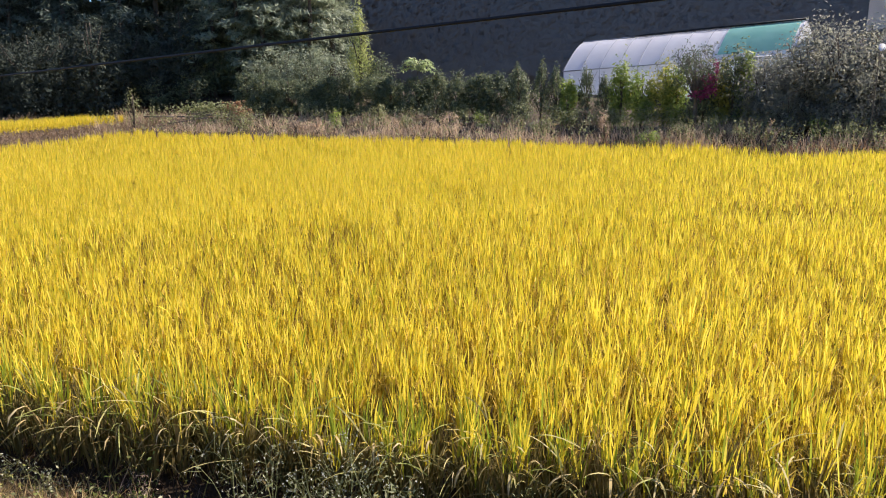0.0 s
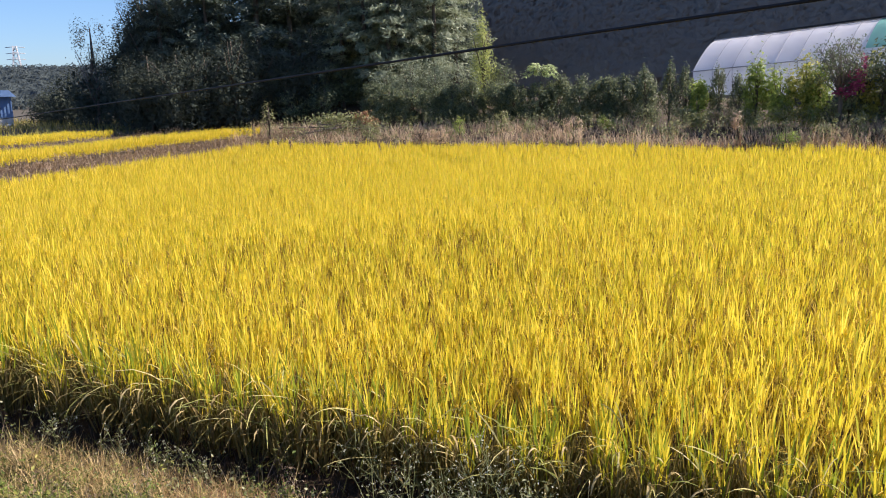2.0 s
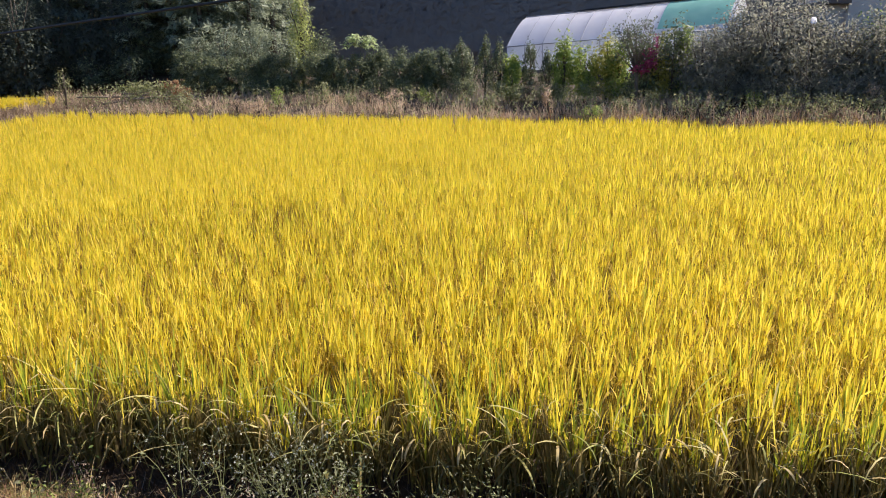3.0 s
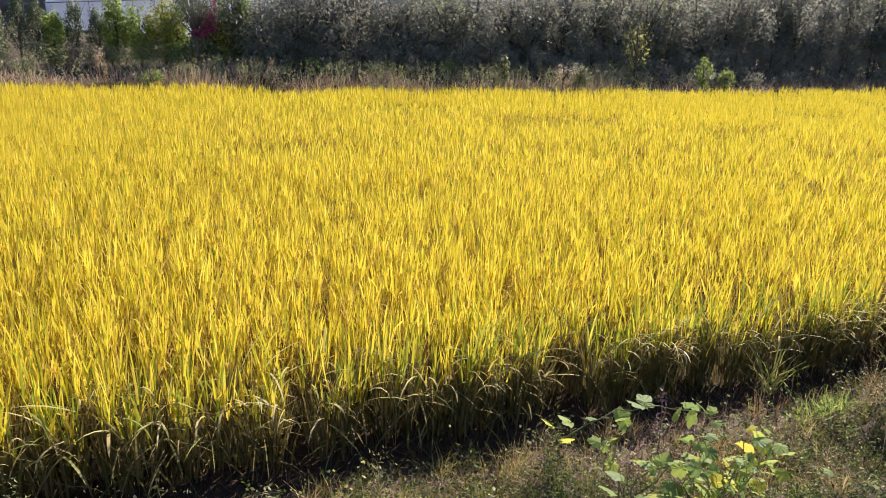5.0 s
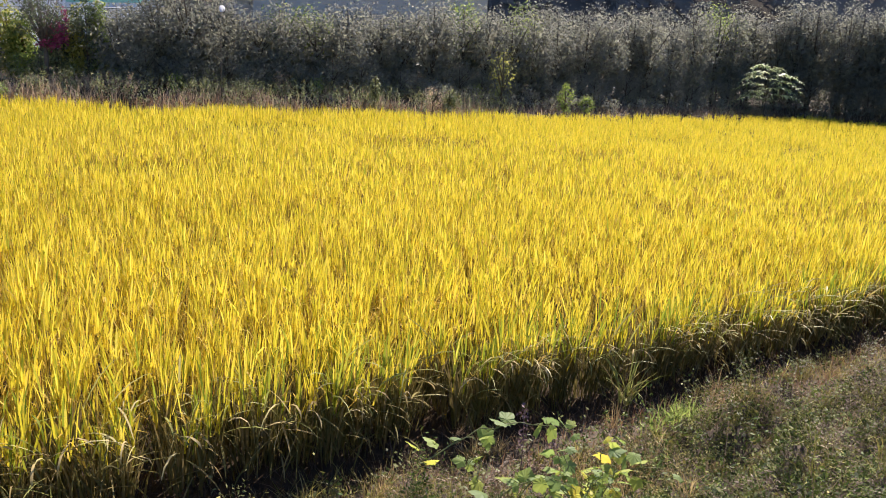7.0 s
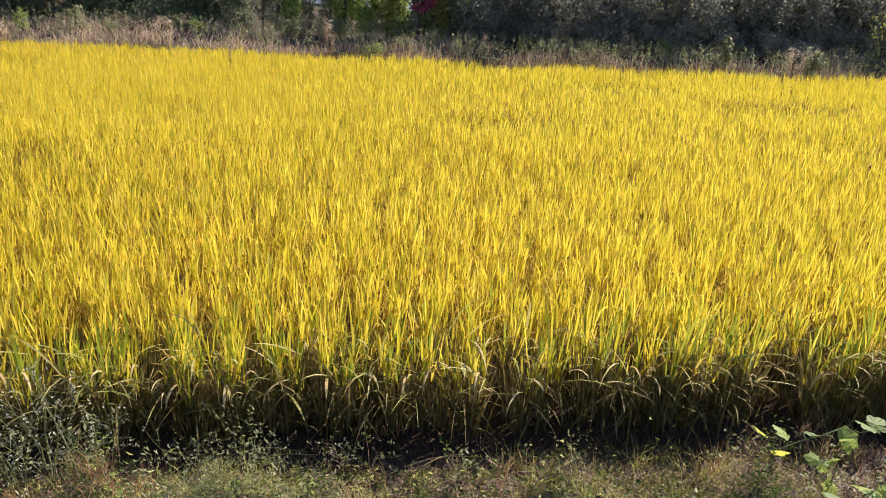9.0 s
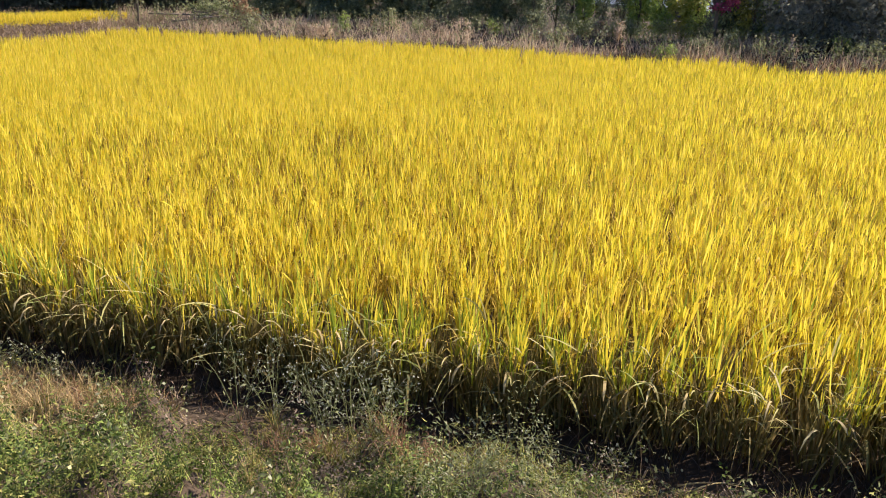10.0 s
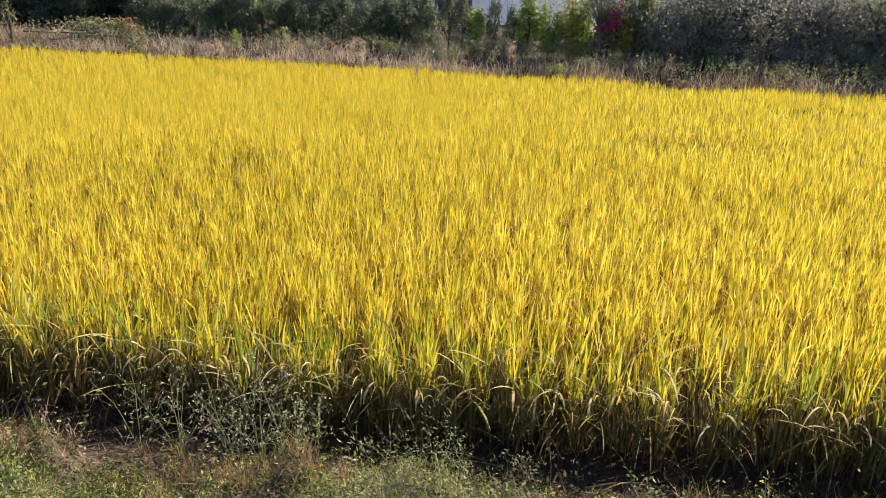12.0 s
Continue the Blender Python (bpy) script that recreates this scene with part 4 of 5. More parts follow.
M_VINE_LEAF, n_, l_ = nodes_of("vine_leaf_each")
oi = n_.new("ShaderNodeObjectInfo")
tc_ = n_.new("ShaderNodeTexCoord")
nz_ = n_.new("ShaderNodeTexNoise")
nz_.inputs["Scale"].default_value, nz_.inputs["Detail"].default_value = 3.0, 4
l_.new(tc_.outputs["Object"], nz_.inputs["Vector"])
mx_ = n_.new("ShaderNodeMix")
mx_.inputs["Factor"].default_value = 0.25
l_.new(oi.outputs["Random"], mx_.inputs["A"])
l_.new(nz_.outputs["Fac"], mx_.inputs["B"])
col_ = ramp(n_, mx_.outputs["Result"], [(0.1, (0.19, 0.27, 0.10)), (0.45, (0.32, 0.42, 0.11)), (0.8, (0.54, 0.58, 0.11)), (0.92, (0.78, 0.52, 0.07))], l_)
l_.new(col_, n_["Principled BSDF"].inputs["Base Color"])
n_["Principled BSDF"].inputs["Roughness"].default_value = 0.55
n_["Principled BSDF"].inputs["Specular IOR Level"].default_value = 0.25
tr_ = n_.new("ShaderNodeBsdfTranslucent")
l_.new(col_, tr_.inputs["Color"])
ms_ = n_.new("ShaderNodeMixShader")
ms_.inputs["Fac"].default_value = 0.5
l_.new(n_["Principled BSDF"].outputs["BSDF"], ms_.inputs[1])
l_.new(tr_.outputs["BSDF"], ms_.inputs[2])
l_.new(ms_.outputs["Shader"], n_["Material Output"].inputs["Surface"])


def vine():
    ob = new("vine_plant")
    ob.matrix_world = pose(3.42, 2.14, float(ground_z(3.42, 2.14)))
    tagged(ob, "bright green vine with lobed leaves trailing over the bank", "vine")
    kinds = [lobed_leaf(s) for s in (1, 2, 3, 4)]
    r = np.random.default_rng(19)
    along = np.array([0.92, -0.40, 0])

    def runner(path, stops, lo, hi, r0):
        part("stem", tube(path, np.linspace(r0, 0.002, len(path)), 5), M_WEED, ob)
        for i in stops:
            size = r.uniform(lo, hi)
            off = unit(r.normal(size=3) * np.array([1, 1, 0.5]) + np.array([0, 0, 0.35])) * size * 0.55
            part("stalk", tube([path[i], path[i] + off * 0.6 + np.array([0, 0, 0.01]), path[i] + off], [0.0022, 0.0018, 0.0015], 4), M_WEED, ob)
            leaf = part("leaf", kinds[int(r.integers(0, 4))], None, ob)
            leaf.matrix_basis = Matrix.LocRotScale(Vector(path[i] + off), Euler((r.normal(-0.15, 0.55), r.normal(0, 0.5), r.uniform(0, 6.28))), (size, size, size))

    # one long shoot that arches over the rest
    t = np.linspace(0, 1, 12)[:, None]
    runner(along * (-0.52 + 0.92 * t) + np.array([0, 0.16, 0]) + np.array([0, 0, 1.0]) * (0.36 + 0.18 * np.sin(t * math.pi * 0.85)) + r.normal(0, 0.012, (12, 3)), (0, 0, 1, 2, 3, 3, 4, 5, 6, 8, 9, 9, 10, 11, 11), 0.08, 0.14, 0.004)
    for k in range(21):
        t = np.linspace(0, 1, 9)[:, None]
        start = along * r.uniform(-0.35, 0.4) + np.array([0, r.uniform(-0.42, 0.08), 0.0])
        run = along * r.uniform(-0.55, 0.55) + np.array([0, r.uniform(-0.30, 0.20), 0])
        path = start + run * t + np.array([0, 0, 1.0]) * (r.uniform(0.16, 0.46) * np.sin(t * math.pi * 0.75)) + r.normal(0, 0.015, (9, 3))
        runner(path, (2, 3, 4, 5, 6, 7, 8), *((0.08, 0.15) if k < 9 else (0.05, 0.11)), 0.005)
    for x, y, h in ((0.16, 0.18, 0.56), (0.36, 0.10, 0.44)):
        z = np.linspace(0, h, 8)
        part("seed_stalk", tube(np.stack([x + 0.02 * np.sin(z * 6), y + 0 * z, z], 1), np.linspace(0.004, 0.003, 8), 5), M_PURPLE, ob, "purple-brown seed stalk")
        c = np.stack([x + r.normal(0, 0.014, 60), y + r.normal(0, 0.014, 60), r.uniform(h * 0.55, h * 1.05, 60)], 1)
        tagged(part("seed_head", leaves(c, 0.016), M_PURPLE, ob), kind="stuff")


vine()


# ---- trees and shrubs ----
def crown_points(n, rx, ry, rz, clumps, spread):
    """Leaf places in clumps spread through an uneven egg shape, its base at z 0, and the way the leaves look."""
    c = unit(RNG.normal(size=(clumps, 3))) * RNG.uniform(0.35, 1.0, (clumps, 1)) ** 0.6
    k = RNG.integers(0, clumps, n)
    off = RNG.normal(0, spread, (n, 3))
    p = c[k] + off
    return (p * 0.85 + np.array([0, 0, 1.0])) * np.array([rx, ry, rz]), unit(unit(off) * 0.7 + p * 0.5 + np.array([0, 0, 0.5]))


def stems(h, r, k, spread):
    out = [tube([(0, 0, -0.1), (0.02 * h, 0.01 * h, h * 0.4), (0, 0.02 * h, h * 0.85)], [r, r * 0.8, r * 0.3], 6)]
    for _ in range(k):
        a, z = RNG.uniform(0, 6.28), RNG.uniform(0.1, 0.5) * h
        e = spread * RNG.uniform(0.5, 0.9)
        out.append(tube([(0, 0, z), (e * 0.5 * math.cos(a), e * 0.5 * math.sin(a), z + 0.2 * h), (e * math.cos(a), e * math.sin(a), z + 0.38 * h)], [r * 0.5, r * 0.35, r * 0.12], 5))
    return stack(out)


def shrub(x, y, w, h, mat, label, n=2600, size=0.09, clumps=26, spread=0.22, category="shrub", lift=0.0, group="", flat=0.0, long=1.6, taper=0.0, name="shrub", wood=None, skirt=0.0, core=0):
    ob = new(name)
    ob.matrix_world = pose(x, y, float(ground_z(x, y)), 0, 0, 0)
    tagged(ob, label, category, group)
    part("trunk", stems(h, 0.012 * h + 0.015, 7, w * 0.45), wood or M_BARK, ob)
    c, face = crown_points(n, w / 2, w / 2, (h - lift) / 2, clumps, spread)
    if taper:
        k = 1.25 - taper * c[:, 2] / (h - lift)
        c[:, 0] *= k
        c[:, 1] *= k
    low = RNG.random(n) < skirt
    c[low, 2] = RNG.uniform(0.0, 0.45 * h, low.sum())
    c[:, 2] += lift
    c[:, 2] = np.maximum(c[:, 2], 0.05)
    size = size * RNG.uniform(0.6, 1.3, n)
    if core:   # denser, larger leaves deep inside
        c[:core] = (c[:core] - np.array([0, 0, h * 0.45])) * 0.72 + np.array([0, 0, h * 0.40])
        size[:core] *= 3.0
    part("crown", leaves(c, size, flat, long, face, 0.5), mat, ob)
    return ob


def hedge_at(u, k):
    """The place k metres behind the far side, at the bearing u."""
    for d in np.arange(10, 160, 0.1):
        x, y = d * math.sin(radians(u)), d * math.cos(radians(u))
        if far_q(np.array(x), np.array(y)) > k:
            return x, y


# hedgerow, from the wood's edge to the greenhouse
for u in np.arange(-14.6, 7.0, 1.55):
    x, y = hedge_at(u + RNG.uniform(-0.3, 0.3), 5.0 + RNG.uniform(-0.3, 0.5))
    shrub(x, y, RNG.uniform(1.35, 1.8), RNG.uniform(1.8, 2.2), M_SHRUB, "dark green rounded shrub in the hedgerow", 4200, 0.075, 60, 0.15, group="hedgerow shrubs")
for u in np.arange(-14.0, 22.0, 1.7):
    x, y = hedge_at(u + RNG.uniform(-0.5, 0.5), (4.6 if u < 7 else 3.5) + RNG.uniform(-0.3, 0.4))
    shrub(x, y, RNG.uniform(0.9, 1.3), RNG.uniform(0.7, 1.1), M_WEED if RNG.random() < (0.3 if u < 7 else 0.6) else M_SHRUB, "low weedy bush in front of the hedgerow", 1100, 0.055, 30, 0.25, group="low bushes")
for u, h, w in ((5.6, 2.3, 1.0), (7.3, 2.4, 1.05), (8.4, 2.3, 0.95), (10.6, 2.3, 1.05), (12.0, 2.1, 0.95)):
    x, y = hedge_at(u, 4.2)
    shrub(x, y, w, h * 1.08, M_SHRUB, "narrow dark conifer bush in the hedgerow", 2200, 0.06, 45, 0.16, group="conifer bushes", taper=0.75)
for u, h, w, m, t in ((13.1, 2.4, 0.9, M_SHRUB_LIGHT, "upright light green bush before the greenhouse"), (14.6, 2.0, 1.25, M_SHRUB_LIGHT, "light green leafy bush before the greenhouse"),
                      (16.2, 2.2, 1.25, M_YELLOW, "yellow-green leafy bush before the greenhouse"), (17.0, 2.0, 1.1, M_SHRUB_LIGHT, "light green bush beside the red shrub"), (18.9, 1.9, 1.3, M_SHRUB, "dark green bush under the red shrub"), (19.9, 2.3, 1.0, M_YELLOW, "yellow-green climber over a dark bush"), (20.8, 2.7, 1.5, M_SHRUB, "broad dark green bush before the greenhouse"),
                      (21.6, 2.4, 0.9, M_SHRUB_LIGHT, "bright broad-leaved climber on a bush"), (9.3, 1.6, 0.9, M_SHRUB_LIGHT, "light green bush in the hedgerow")):
    x, y = hedge_at(u, 3.9 if u > 5 else 4.6)
    shrub(x, y, w, h * 1.14, m, t, 1700, 0.10, 30, 0.24)
for i, u in enumerate(np.linspace(-14, 50, 30)):
    x, y = hedge_at(u + RNG.uniform(-1.0, 1.0), RNG.uniform(0.6, 3.2))
    shrub(x, y, RNG.uniform(0.5, 1.1), RNG.uniform(0.6, 1.15), (M_WEED, M_BROWN, M_STRAW, M_SHRUB_LIGHT, M_WEED)[i % 5], ("grey-green weed clump on the far bank", "brown seeding weed clump on the far bank", "straw-coloured weed clump on the far bank", "light green weed clump on the far bank", "grey-green weed clump on the far bank")[i % 5], 500, 0.05, 18, 0.22, "weed", group="weed clumps on the far bank")
p = along_far(5400, -0.05, 0.9, 4.0, 25.0)
grass("rust_weeds", p, 0.25, 0.65, 0.016, M_RUST, "rust-coloured dry weeds at the far edge", 2, 0.4)
p = along_far(3600, 0.1, 1.4, 6.0, 25.0)
lump = soft_noise(p[:, 0], p[:, 1], 1.1, 53)
grass("dry_grass", p[RNG.random(len(p)) < 0.6 + 0.5 * lump], 0.35, 0.78, 0.014, M_STRAW, "pale seeding grass along the far edge", 2, 0.4)
# thin tree with fine yellow-green leaves
x, y = hedge_at(-6.2, 5.6)
shrub(x, y, 1.35, 4.9, M_WILLOW, "slender tree with fine yellow-green leaves", 2600, 0.055, 80, 0.2, "tree", lift=0.4, taper=0.7, long=3.0, name="slender_tree")
# bush with bare grey twigs above red leaves
x, y = hedge_at(18.3, 3.0)
ob = new("red_shrub")
ob.matrix_world = pose(x, y, float(ground_z(x, y)))
tagged(ob, "bush with bare grey twigs and crimson leaves", "shrub")
part("trunk", tube([(0, 0, -0.1), (0.03, 0, 0.9), (0.0, 0.0, 1.7)], [0.09, 0.075, 0.05], 6), M_BARK, ob)
tips = []
for _ in range(52):
    a, r0 = RNG.uniform(0, 6.28), RNG.uniform(0.3, 0.95)
    e = np.array([r0 * math.cos(a), r0 * math.sin(a), RNG.uniform(2.0, 3.1) - 0.3 * r0])
    tw = [tube([(0, 0, RNG.uniform(1.2, 1.7)), e * np.array([0.5, 0.5, 0.8]), e], [0.022, 0.015, 0.009], 4)]
    for _ in range(4):
        b = e + RNG.normal(0, 0.16, 3)
        tw.append(tube([e * 0.9 + np.array([0, 0, 0.15]), b], [0.009, 0.005], 3))
        tips.append(b + RNG.normal(0, 0.07, (9, 3)))
    part("branch", stack(tw), M_TWIG, ob, "bare grey twigs")
tips = np.concatenate(tips)
tagged(part("small_leaves", leaves(tips, RNG.uniform(0.03, 0.06, len(tips))), M_SHRUB, ob), kind="stuff")
c = np.concatenate([crown_points(260, 0.30, 0.3, 0.50, 16, 0.3)[0] + np.array([0.42, -0.2, 1.25]), crown_points(150, 0.34, 0.3, 0.28, 12, 0.3)[0] + np.array([0.1, -0.25, 1.05]), crown_points(60, 0.12, 0.2, 0.4, 8, 0.3)[0] + np.array([0.66, -0.2, 1.9])])
tagged(part("red_leaves", leaves(c, RNG.uniform(0.04, 0.085, len(c)), 0, 1.9), M_RED, ob, "crimson leaves"), kind="stuff")

# tall shrubs along the right of the far side, two deep
for row, (k, step) in enumerate(((3.9, 2.3), (5.6, 2.6))):
    u = 22.8 + row * 1.1
    while u < 82:
        x, y = hedge_at(u + RNG.uniform(-0.4, 0.4), k + RNG.uniform(-0.3, 0.6))
        d = math.hypot(x, y)
        el = np.interp(u, [22, 24, 25.2, 28.8, 30.3, 31.5, 34, 37, 45, 60, 72, 80], [1.2, 3.0, 4.6, 4.6, 2.5, 2.6, 3.2, 3.8, 4.2, 4.8, 5.4, 5.9]) + RNG.uniform(-0.6, 0.5)
        hgt = 2.75 + d * math.tan(radians(el)) - float(ground_z(x, y))
        shrub(x, y, min(2.4 + d * 0.01, 3.2), hgt, M_SHRUB_GREY if RNG.random() < 0.8 or row == 0 else M_SHRUB_LIGHT, "tall dark grey-green shrub with small leaves", 4200, 0.05 + 0.001 * d, 90, 0.16, group="tall shrubs", skirt=0.3, core=250)
        u += step * 30 / d
for u in np.arange(23.0, 82, 1.6):
    x, y = hedge_at(u + RNG.uniform(-0.5, 0.5), 3.1 + RNG.uniform(-0.3, 0.4))
    big = 1 + 0.7 * smooth((u - 52) / 15)
    shrub(x, y, RNG.uniform(1.5, 2.1) * big, RNG.uniform(1.0, 1.7) * big, M_SHRUB_GREY, "dark low growth below the tall shrubs", 1500, 0.06, 34, 0.22, group="low growth")
for u in np.arange(46.0, 80, 1.5):
    x, y = hedge_at(u + RNG.uniform(-0.4, 0.4), 1.5 + RNG.uniform(-0.4, 0.5))
    shrub(x, y, RNG.uniform(1.0, 1.7), RNG.uniform(0.6, 1.1), M_SHRUB_GREY, "low dark weeds between the rice and the shrubs", 420, 0.07, 24, 0.22, "weed", group="low weeds by the shrubs")
p = along_far(7000, 0.0, 2.6, 24.0, 60.0)
grass("dry_grass", p, 0.15, 0.40, 0.03, M_BROWN, "brown dead weeds in the shade of the shrubs", 2, 0.6)
for u, k, h, w, m, t in ((49.8, 1.6, 3.0, 1.4, M_YELLOW, "yellow-green bush in front of the tall shrubs"), (54.5, 0.9, 1.5, 0.9, M_SHRUB_LIGHT, "light green weed standing above the rice"), (56.0, 0.9, 1.0, 0.9, M_SHRUB_LIGHT, "light green weed at the rice edge"),
                         (40.5, 0.9, 1.5, 0.5, M_WEED, "pale weed standing at the rice edge"), (46.0, 0.9, 1.1, 0.6, M_WEED, "pale weed standing at the far edge")):
    x, y = hedge_at(u, k)
    shrub(x, y, w, h, m, t, 500, 0.08, 16, 0.2, "weed")


# young trees with long feather-shaped leaves
def feather_tree(u, k, h, reach, low, fronds, leaflet, label):
    x, y = hedge_at(u, k)
    ob = new("feather_leaved_tree")
    ob.matrix_world = pose(x, y, float(ground_z(x, y)))
    tagged(ob, label, "tree", "feather-leaved trees")
    part("trunk", tube([(0, 0, -0.1), (0.03, 0.02, h * 0.4), (0, 0, h * 0.9)], [0.04, 0.03, 0.012], 6), M_BARK, ob)
    for i in range(fronds):
        a, z = i * 2.4 + RNG.uniform(-0.4, 0.4), h * (low + (0.9 - low) * (i + 0.5) / fronds)
        ln = reach * RNG.uniform(0.75, 1.15) * (1.15 - 0.55 * (z / h - low) / (1 - low))
        d = np.array([math.cos(a), math.sin(a), 0])
        t = np.linspace(0, 1, 15)[:, None]
        path = np.array([0, 0, z]) + d * ln * t + np.array([0, 0, 1.0]) * ln * (0.55 * t - 0.65 * t * t)
        frond = part("frond", tube(path, np.linspace(0.012, 0.004, 15), 4), M_WEED, ob)
        b = np.repeat(path[2:], 3, 0)
        n = len(b)
        side = np.where(np.arange(n) % 2 == 0, 1.0, -1.0)
        w = leaflet * (1.1 - 0.7 * np.abs(np.linspace(-0.6, 1, n))) * RNG.uniform(0.8, 1.2, n)
        v, f = blades(b + RNG.normal(0, 0.02, (n, 3)), a + side * RNG.normal(1.2, 0.2, n), RNG.normal(1.5, 0.2, n), RNG.uniform(0.5, 1.3, n), w + 0.4 * leaflet, w * 0.35 + 0.01, 2, a + RNG.normal(0, 0.3, n))
        tagged(part("foliage", (v, f), M_FROND, frond), kind="stuff")


feather_tree(68.1, 0.5, 3.7, 2.1, 0.30, 15, 0.36, "young tree with long pale feather-shaped leaves")
feather_tree(-1.9, 5.2, 2.75, 0.85, 0.72, 10, 0.22, "light green feathery shrub above the hedge")

# pile of dead branches under vines at the wood's edge
x0, y0 = hedge_at(-16.8, 2.6)
ob = new("brush_pile")
ob.matrix_world = pose(x0, y0, float(ground_z(x0, y0)))
tagged(ob, "heap of dead branches and boards under vines", "brush pile")
for _ in range(26):
    a = RNG.normal(0, 0.5)
    L = RNG.uniform(0.7, 1.9)
    c0 = np.array([RNG.normal(0, 0.9), RNG.normal(0, 0.35), RNG.uniform(0.1, 0.55)])
    d = np.array([math.cos(a), math.sin(a), RNG.normal(0, 0.12)]) * L / 2
    part("branch", tube([c0 - d, c0, c0 + d], RNG.uniform(0.015, 0.035), 5), M_WOOD, ob)
c = crown_points(1500, 1.5, 0.6, 0.5, 30, 0.25)[0]
tagged(part("vine_cover", leaves(c, RNG.uniform(0.04, 0.09, len(c)), 0.4), M_WEED, ob), kind="stuff")
c = crown_points(700, 0.7, 0.5, 0.5, 14, 0.25)[0] + np.array([1.0, 0, 0])
tagged(part("dead_leaves", leaves(c, RNG.uniform(0.04, 0.08, len(c)), 0.2), M_RUST, ob), kind="stuff")
x, y = hedge_at(-22.2, 1.4)
shrub(x, y, 0.9, 1.9, M_WEED, "tall thin weed at the terrace corner", 230, 0.06, 22, 0.2, "weed", taper=0.6)
for u, k, h in ((-24, 5, 1.6), (-20.5, 5.5, 1.7), (-27, 6, 1.4), (-18, 6, 1.9)):
    x, y = hedge_at(u, k)
    shrub(x, y, 2.0, h, M_SHRUB, "dim bush at the foot of the wood", 1500, 0.07, 30, 0.2, group="bushes at the wood")


# ---- forest and far woods ----
def pine_mesh(h, w, n_branch, seed, low=0.12, tier=0.0):
    """Crown of a pine: tiers of drooping branches set with needle tufts."""
    r = np.random.default_rng(seed)
    cs = []
    for _ in range(n_branch):
        z = h * r.uniform(low, 1.0)
        if tier:   # branches stand in whorls
            z = round(z / tier) * tier + r.normal(0, 0.05)
        reach = w / 2 * (1.06 - z / h) ** 0.6 * r.uniform(0.6, 1.1)
        a = r.uniform(0, 6.28)
        k = max(3, int(reach * 6))
        t = np.linspace(0.3, 1, k)
        up = 0.15 * t - 0.30 * t * t
        cs.append(np.stack([reach * t * math.cos(a) + r.normal(0, 0.10, k), reach * t * math.sin(a) + r.normal(0, 0.10, k), z + reach * up + r.normal(0, 0.06, k)], 1))
    c = np.concatenate(cs)
    c = np.repeat(c, 9, 0) + r.normal(0, 1, (len(c) * 9, 3)) * np.array([0.16, 0.16, 0.07])
    return leaves(c, 0.105 * r.uniform(0.6, 1.3, len(c)), 0.35, 3.8, unit(c * np.array([1.0, 1.0, 0.0])) * 0.5 + np.array([0, 0, 0.9]), 0.5)


def pine(x, y, h, w, seed, mat, label, low=0.12, tier=0.0):
    ob = new("pine_tree")
    ob.matrix_world = pose(x, y, float(ground_z(x, y)) - 0.1)
    tagged(ob, label, "tree", "pines of the wood")
    part("trunk", tube([(0, 0, 0), (0.1, 0, h * 0.5), (0, 0.1, h * 0.97)], [0.16, 0.11, 0.03], 7), M_BARK, ob)
    part("crown", pine_mesh(h, w, int(h * (7 if tier else 10)), seed, low, tier), mat, ob)
    return ob


DARK = "tall dark green pine in a dense wood"
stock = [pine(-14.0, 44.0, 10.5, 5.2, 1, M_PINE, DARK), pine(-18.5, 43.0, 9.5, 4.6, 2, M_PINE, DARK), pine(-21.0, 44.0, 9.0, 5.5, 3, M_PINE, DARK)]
pale = pine(-9.0, 40.0, 8.5, 5.0, 4, M_PINE_SUNLIT, "grey-green pine in a sunlit colour at the edge of the wood", 0.22, 0.62)
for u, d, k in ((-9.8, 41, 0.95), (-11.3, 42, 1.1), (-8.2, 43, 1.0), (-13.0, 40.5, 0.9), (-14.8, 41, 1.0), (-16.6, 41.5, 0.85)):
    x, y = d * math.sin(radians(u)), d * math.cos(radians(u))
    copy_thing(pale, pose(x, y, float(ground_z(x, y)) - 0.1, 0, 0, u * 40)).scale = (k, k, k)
for row, (dist, step) in enumerate(((43, 3.0), (47, 2.8), (52, 2.8), (58, 2.8))):
    for u in np.arange(-28.8 + row * 0.5, -9.0 + row * 0.8, step):
        d = dist + RNG.uniform(-1.5, 1.5)
        x, y = d * math.sin(radians(u + RNG.uniform(-0.7, 0.7))), d * math.cos(radians(u))
        k = RNG.uniform(0.85, 1.2)
        copy_thing(stock[int(RNG.integers(0, 3))], pose(x, y, float(ground_z(x, y)) - 0.1, 0, 0, RNG.uniform(0, 360))).scale = (k, k, k)
for u in np.arange(-30.2, -9.5, 1.9):
    d = 41.0 + RNG.uniform(-1.0, 1.2)
    x, y = d * math.sin(radians(u)), d * math.cos(radians(u))
    shrub(x, y, RNG.uniform(3.6, 4.6), RNG.uniform(3.6, 5.4) if u < -17 else RNG.uniform(2.4, 3.2), M_WOODLEAF if u < -17 else M_SHRUB, "dark broad-leaved tree at the front of the wood", 8000, 0.06, 120, 0.11, "tree", group="front trees of the wood", name="broadleaf_tree", skirt=0.2, core=1500)
for u, d, h, w in ((-29.4, 45, 9.4, 4.6), (-27.6, 47, 10.0, 5.0), (-25.4, 46, 9.0, 5.0), (-31.1, 47, 7.6, 3.6), (-30.2, 49, 9.6, 4.0)):
    x, y = d * math.sin(radians(u)), d * math.cos(radians(u))
    shrub(x, y, w, h, M_WOODLEAF, "tall dark round-topped tree in the wood", 12000, 0.065, 150, 0.09, "tree", group="round trees of the wood", name="broadleaf_tree", core=2500)
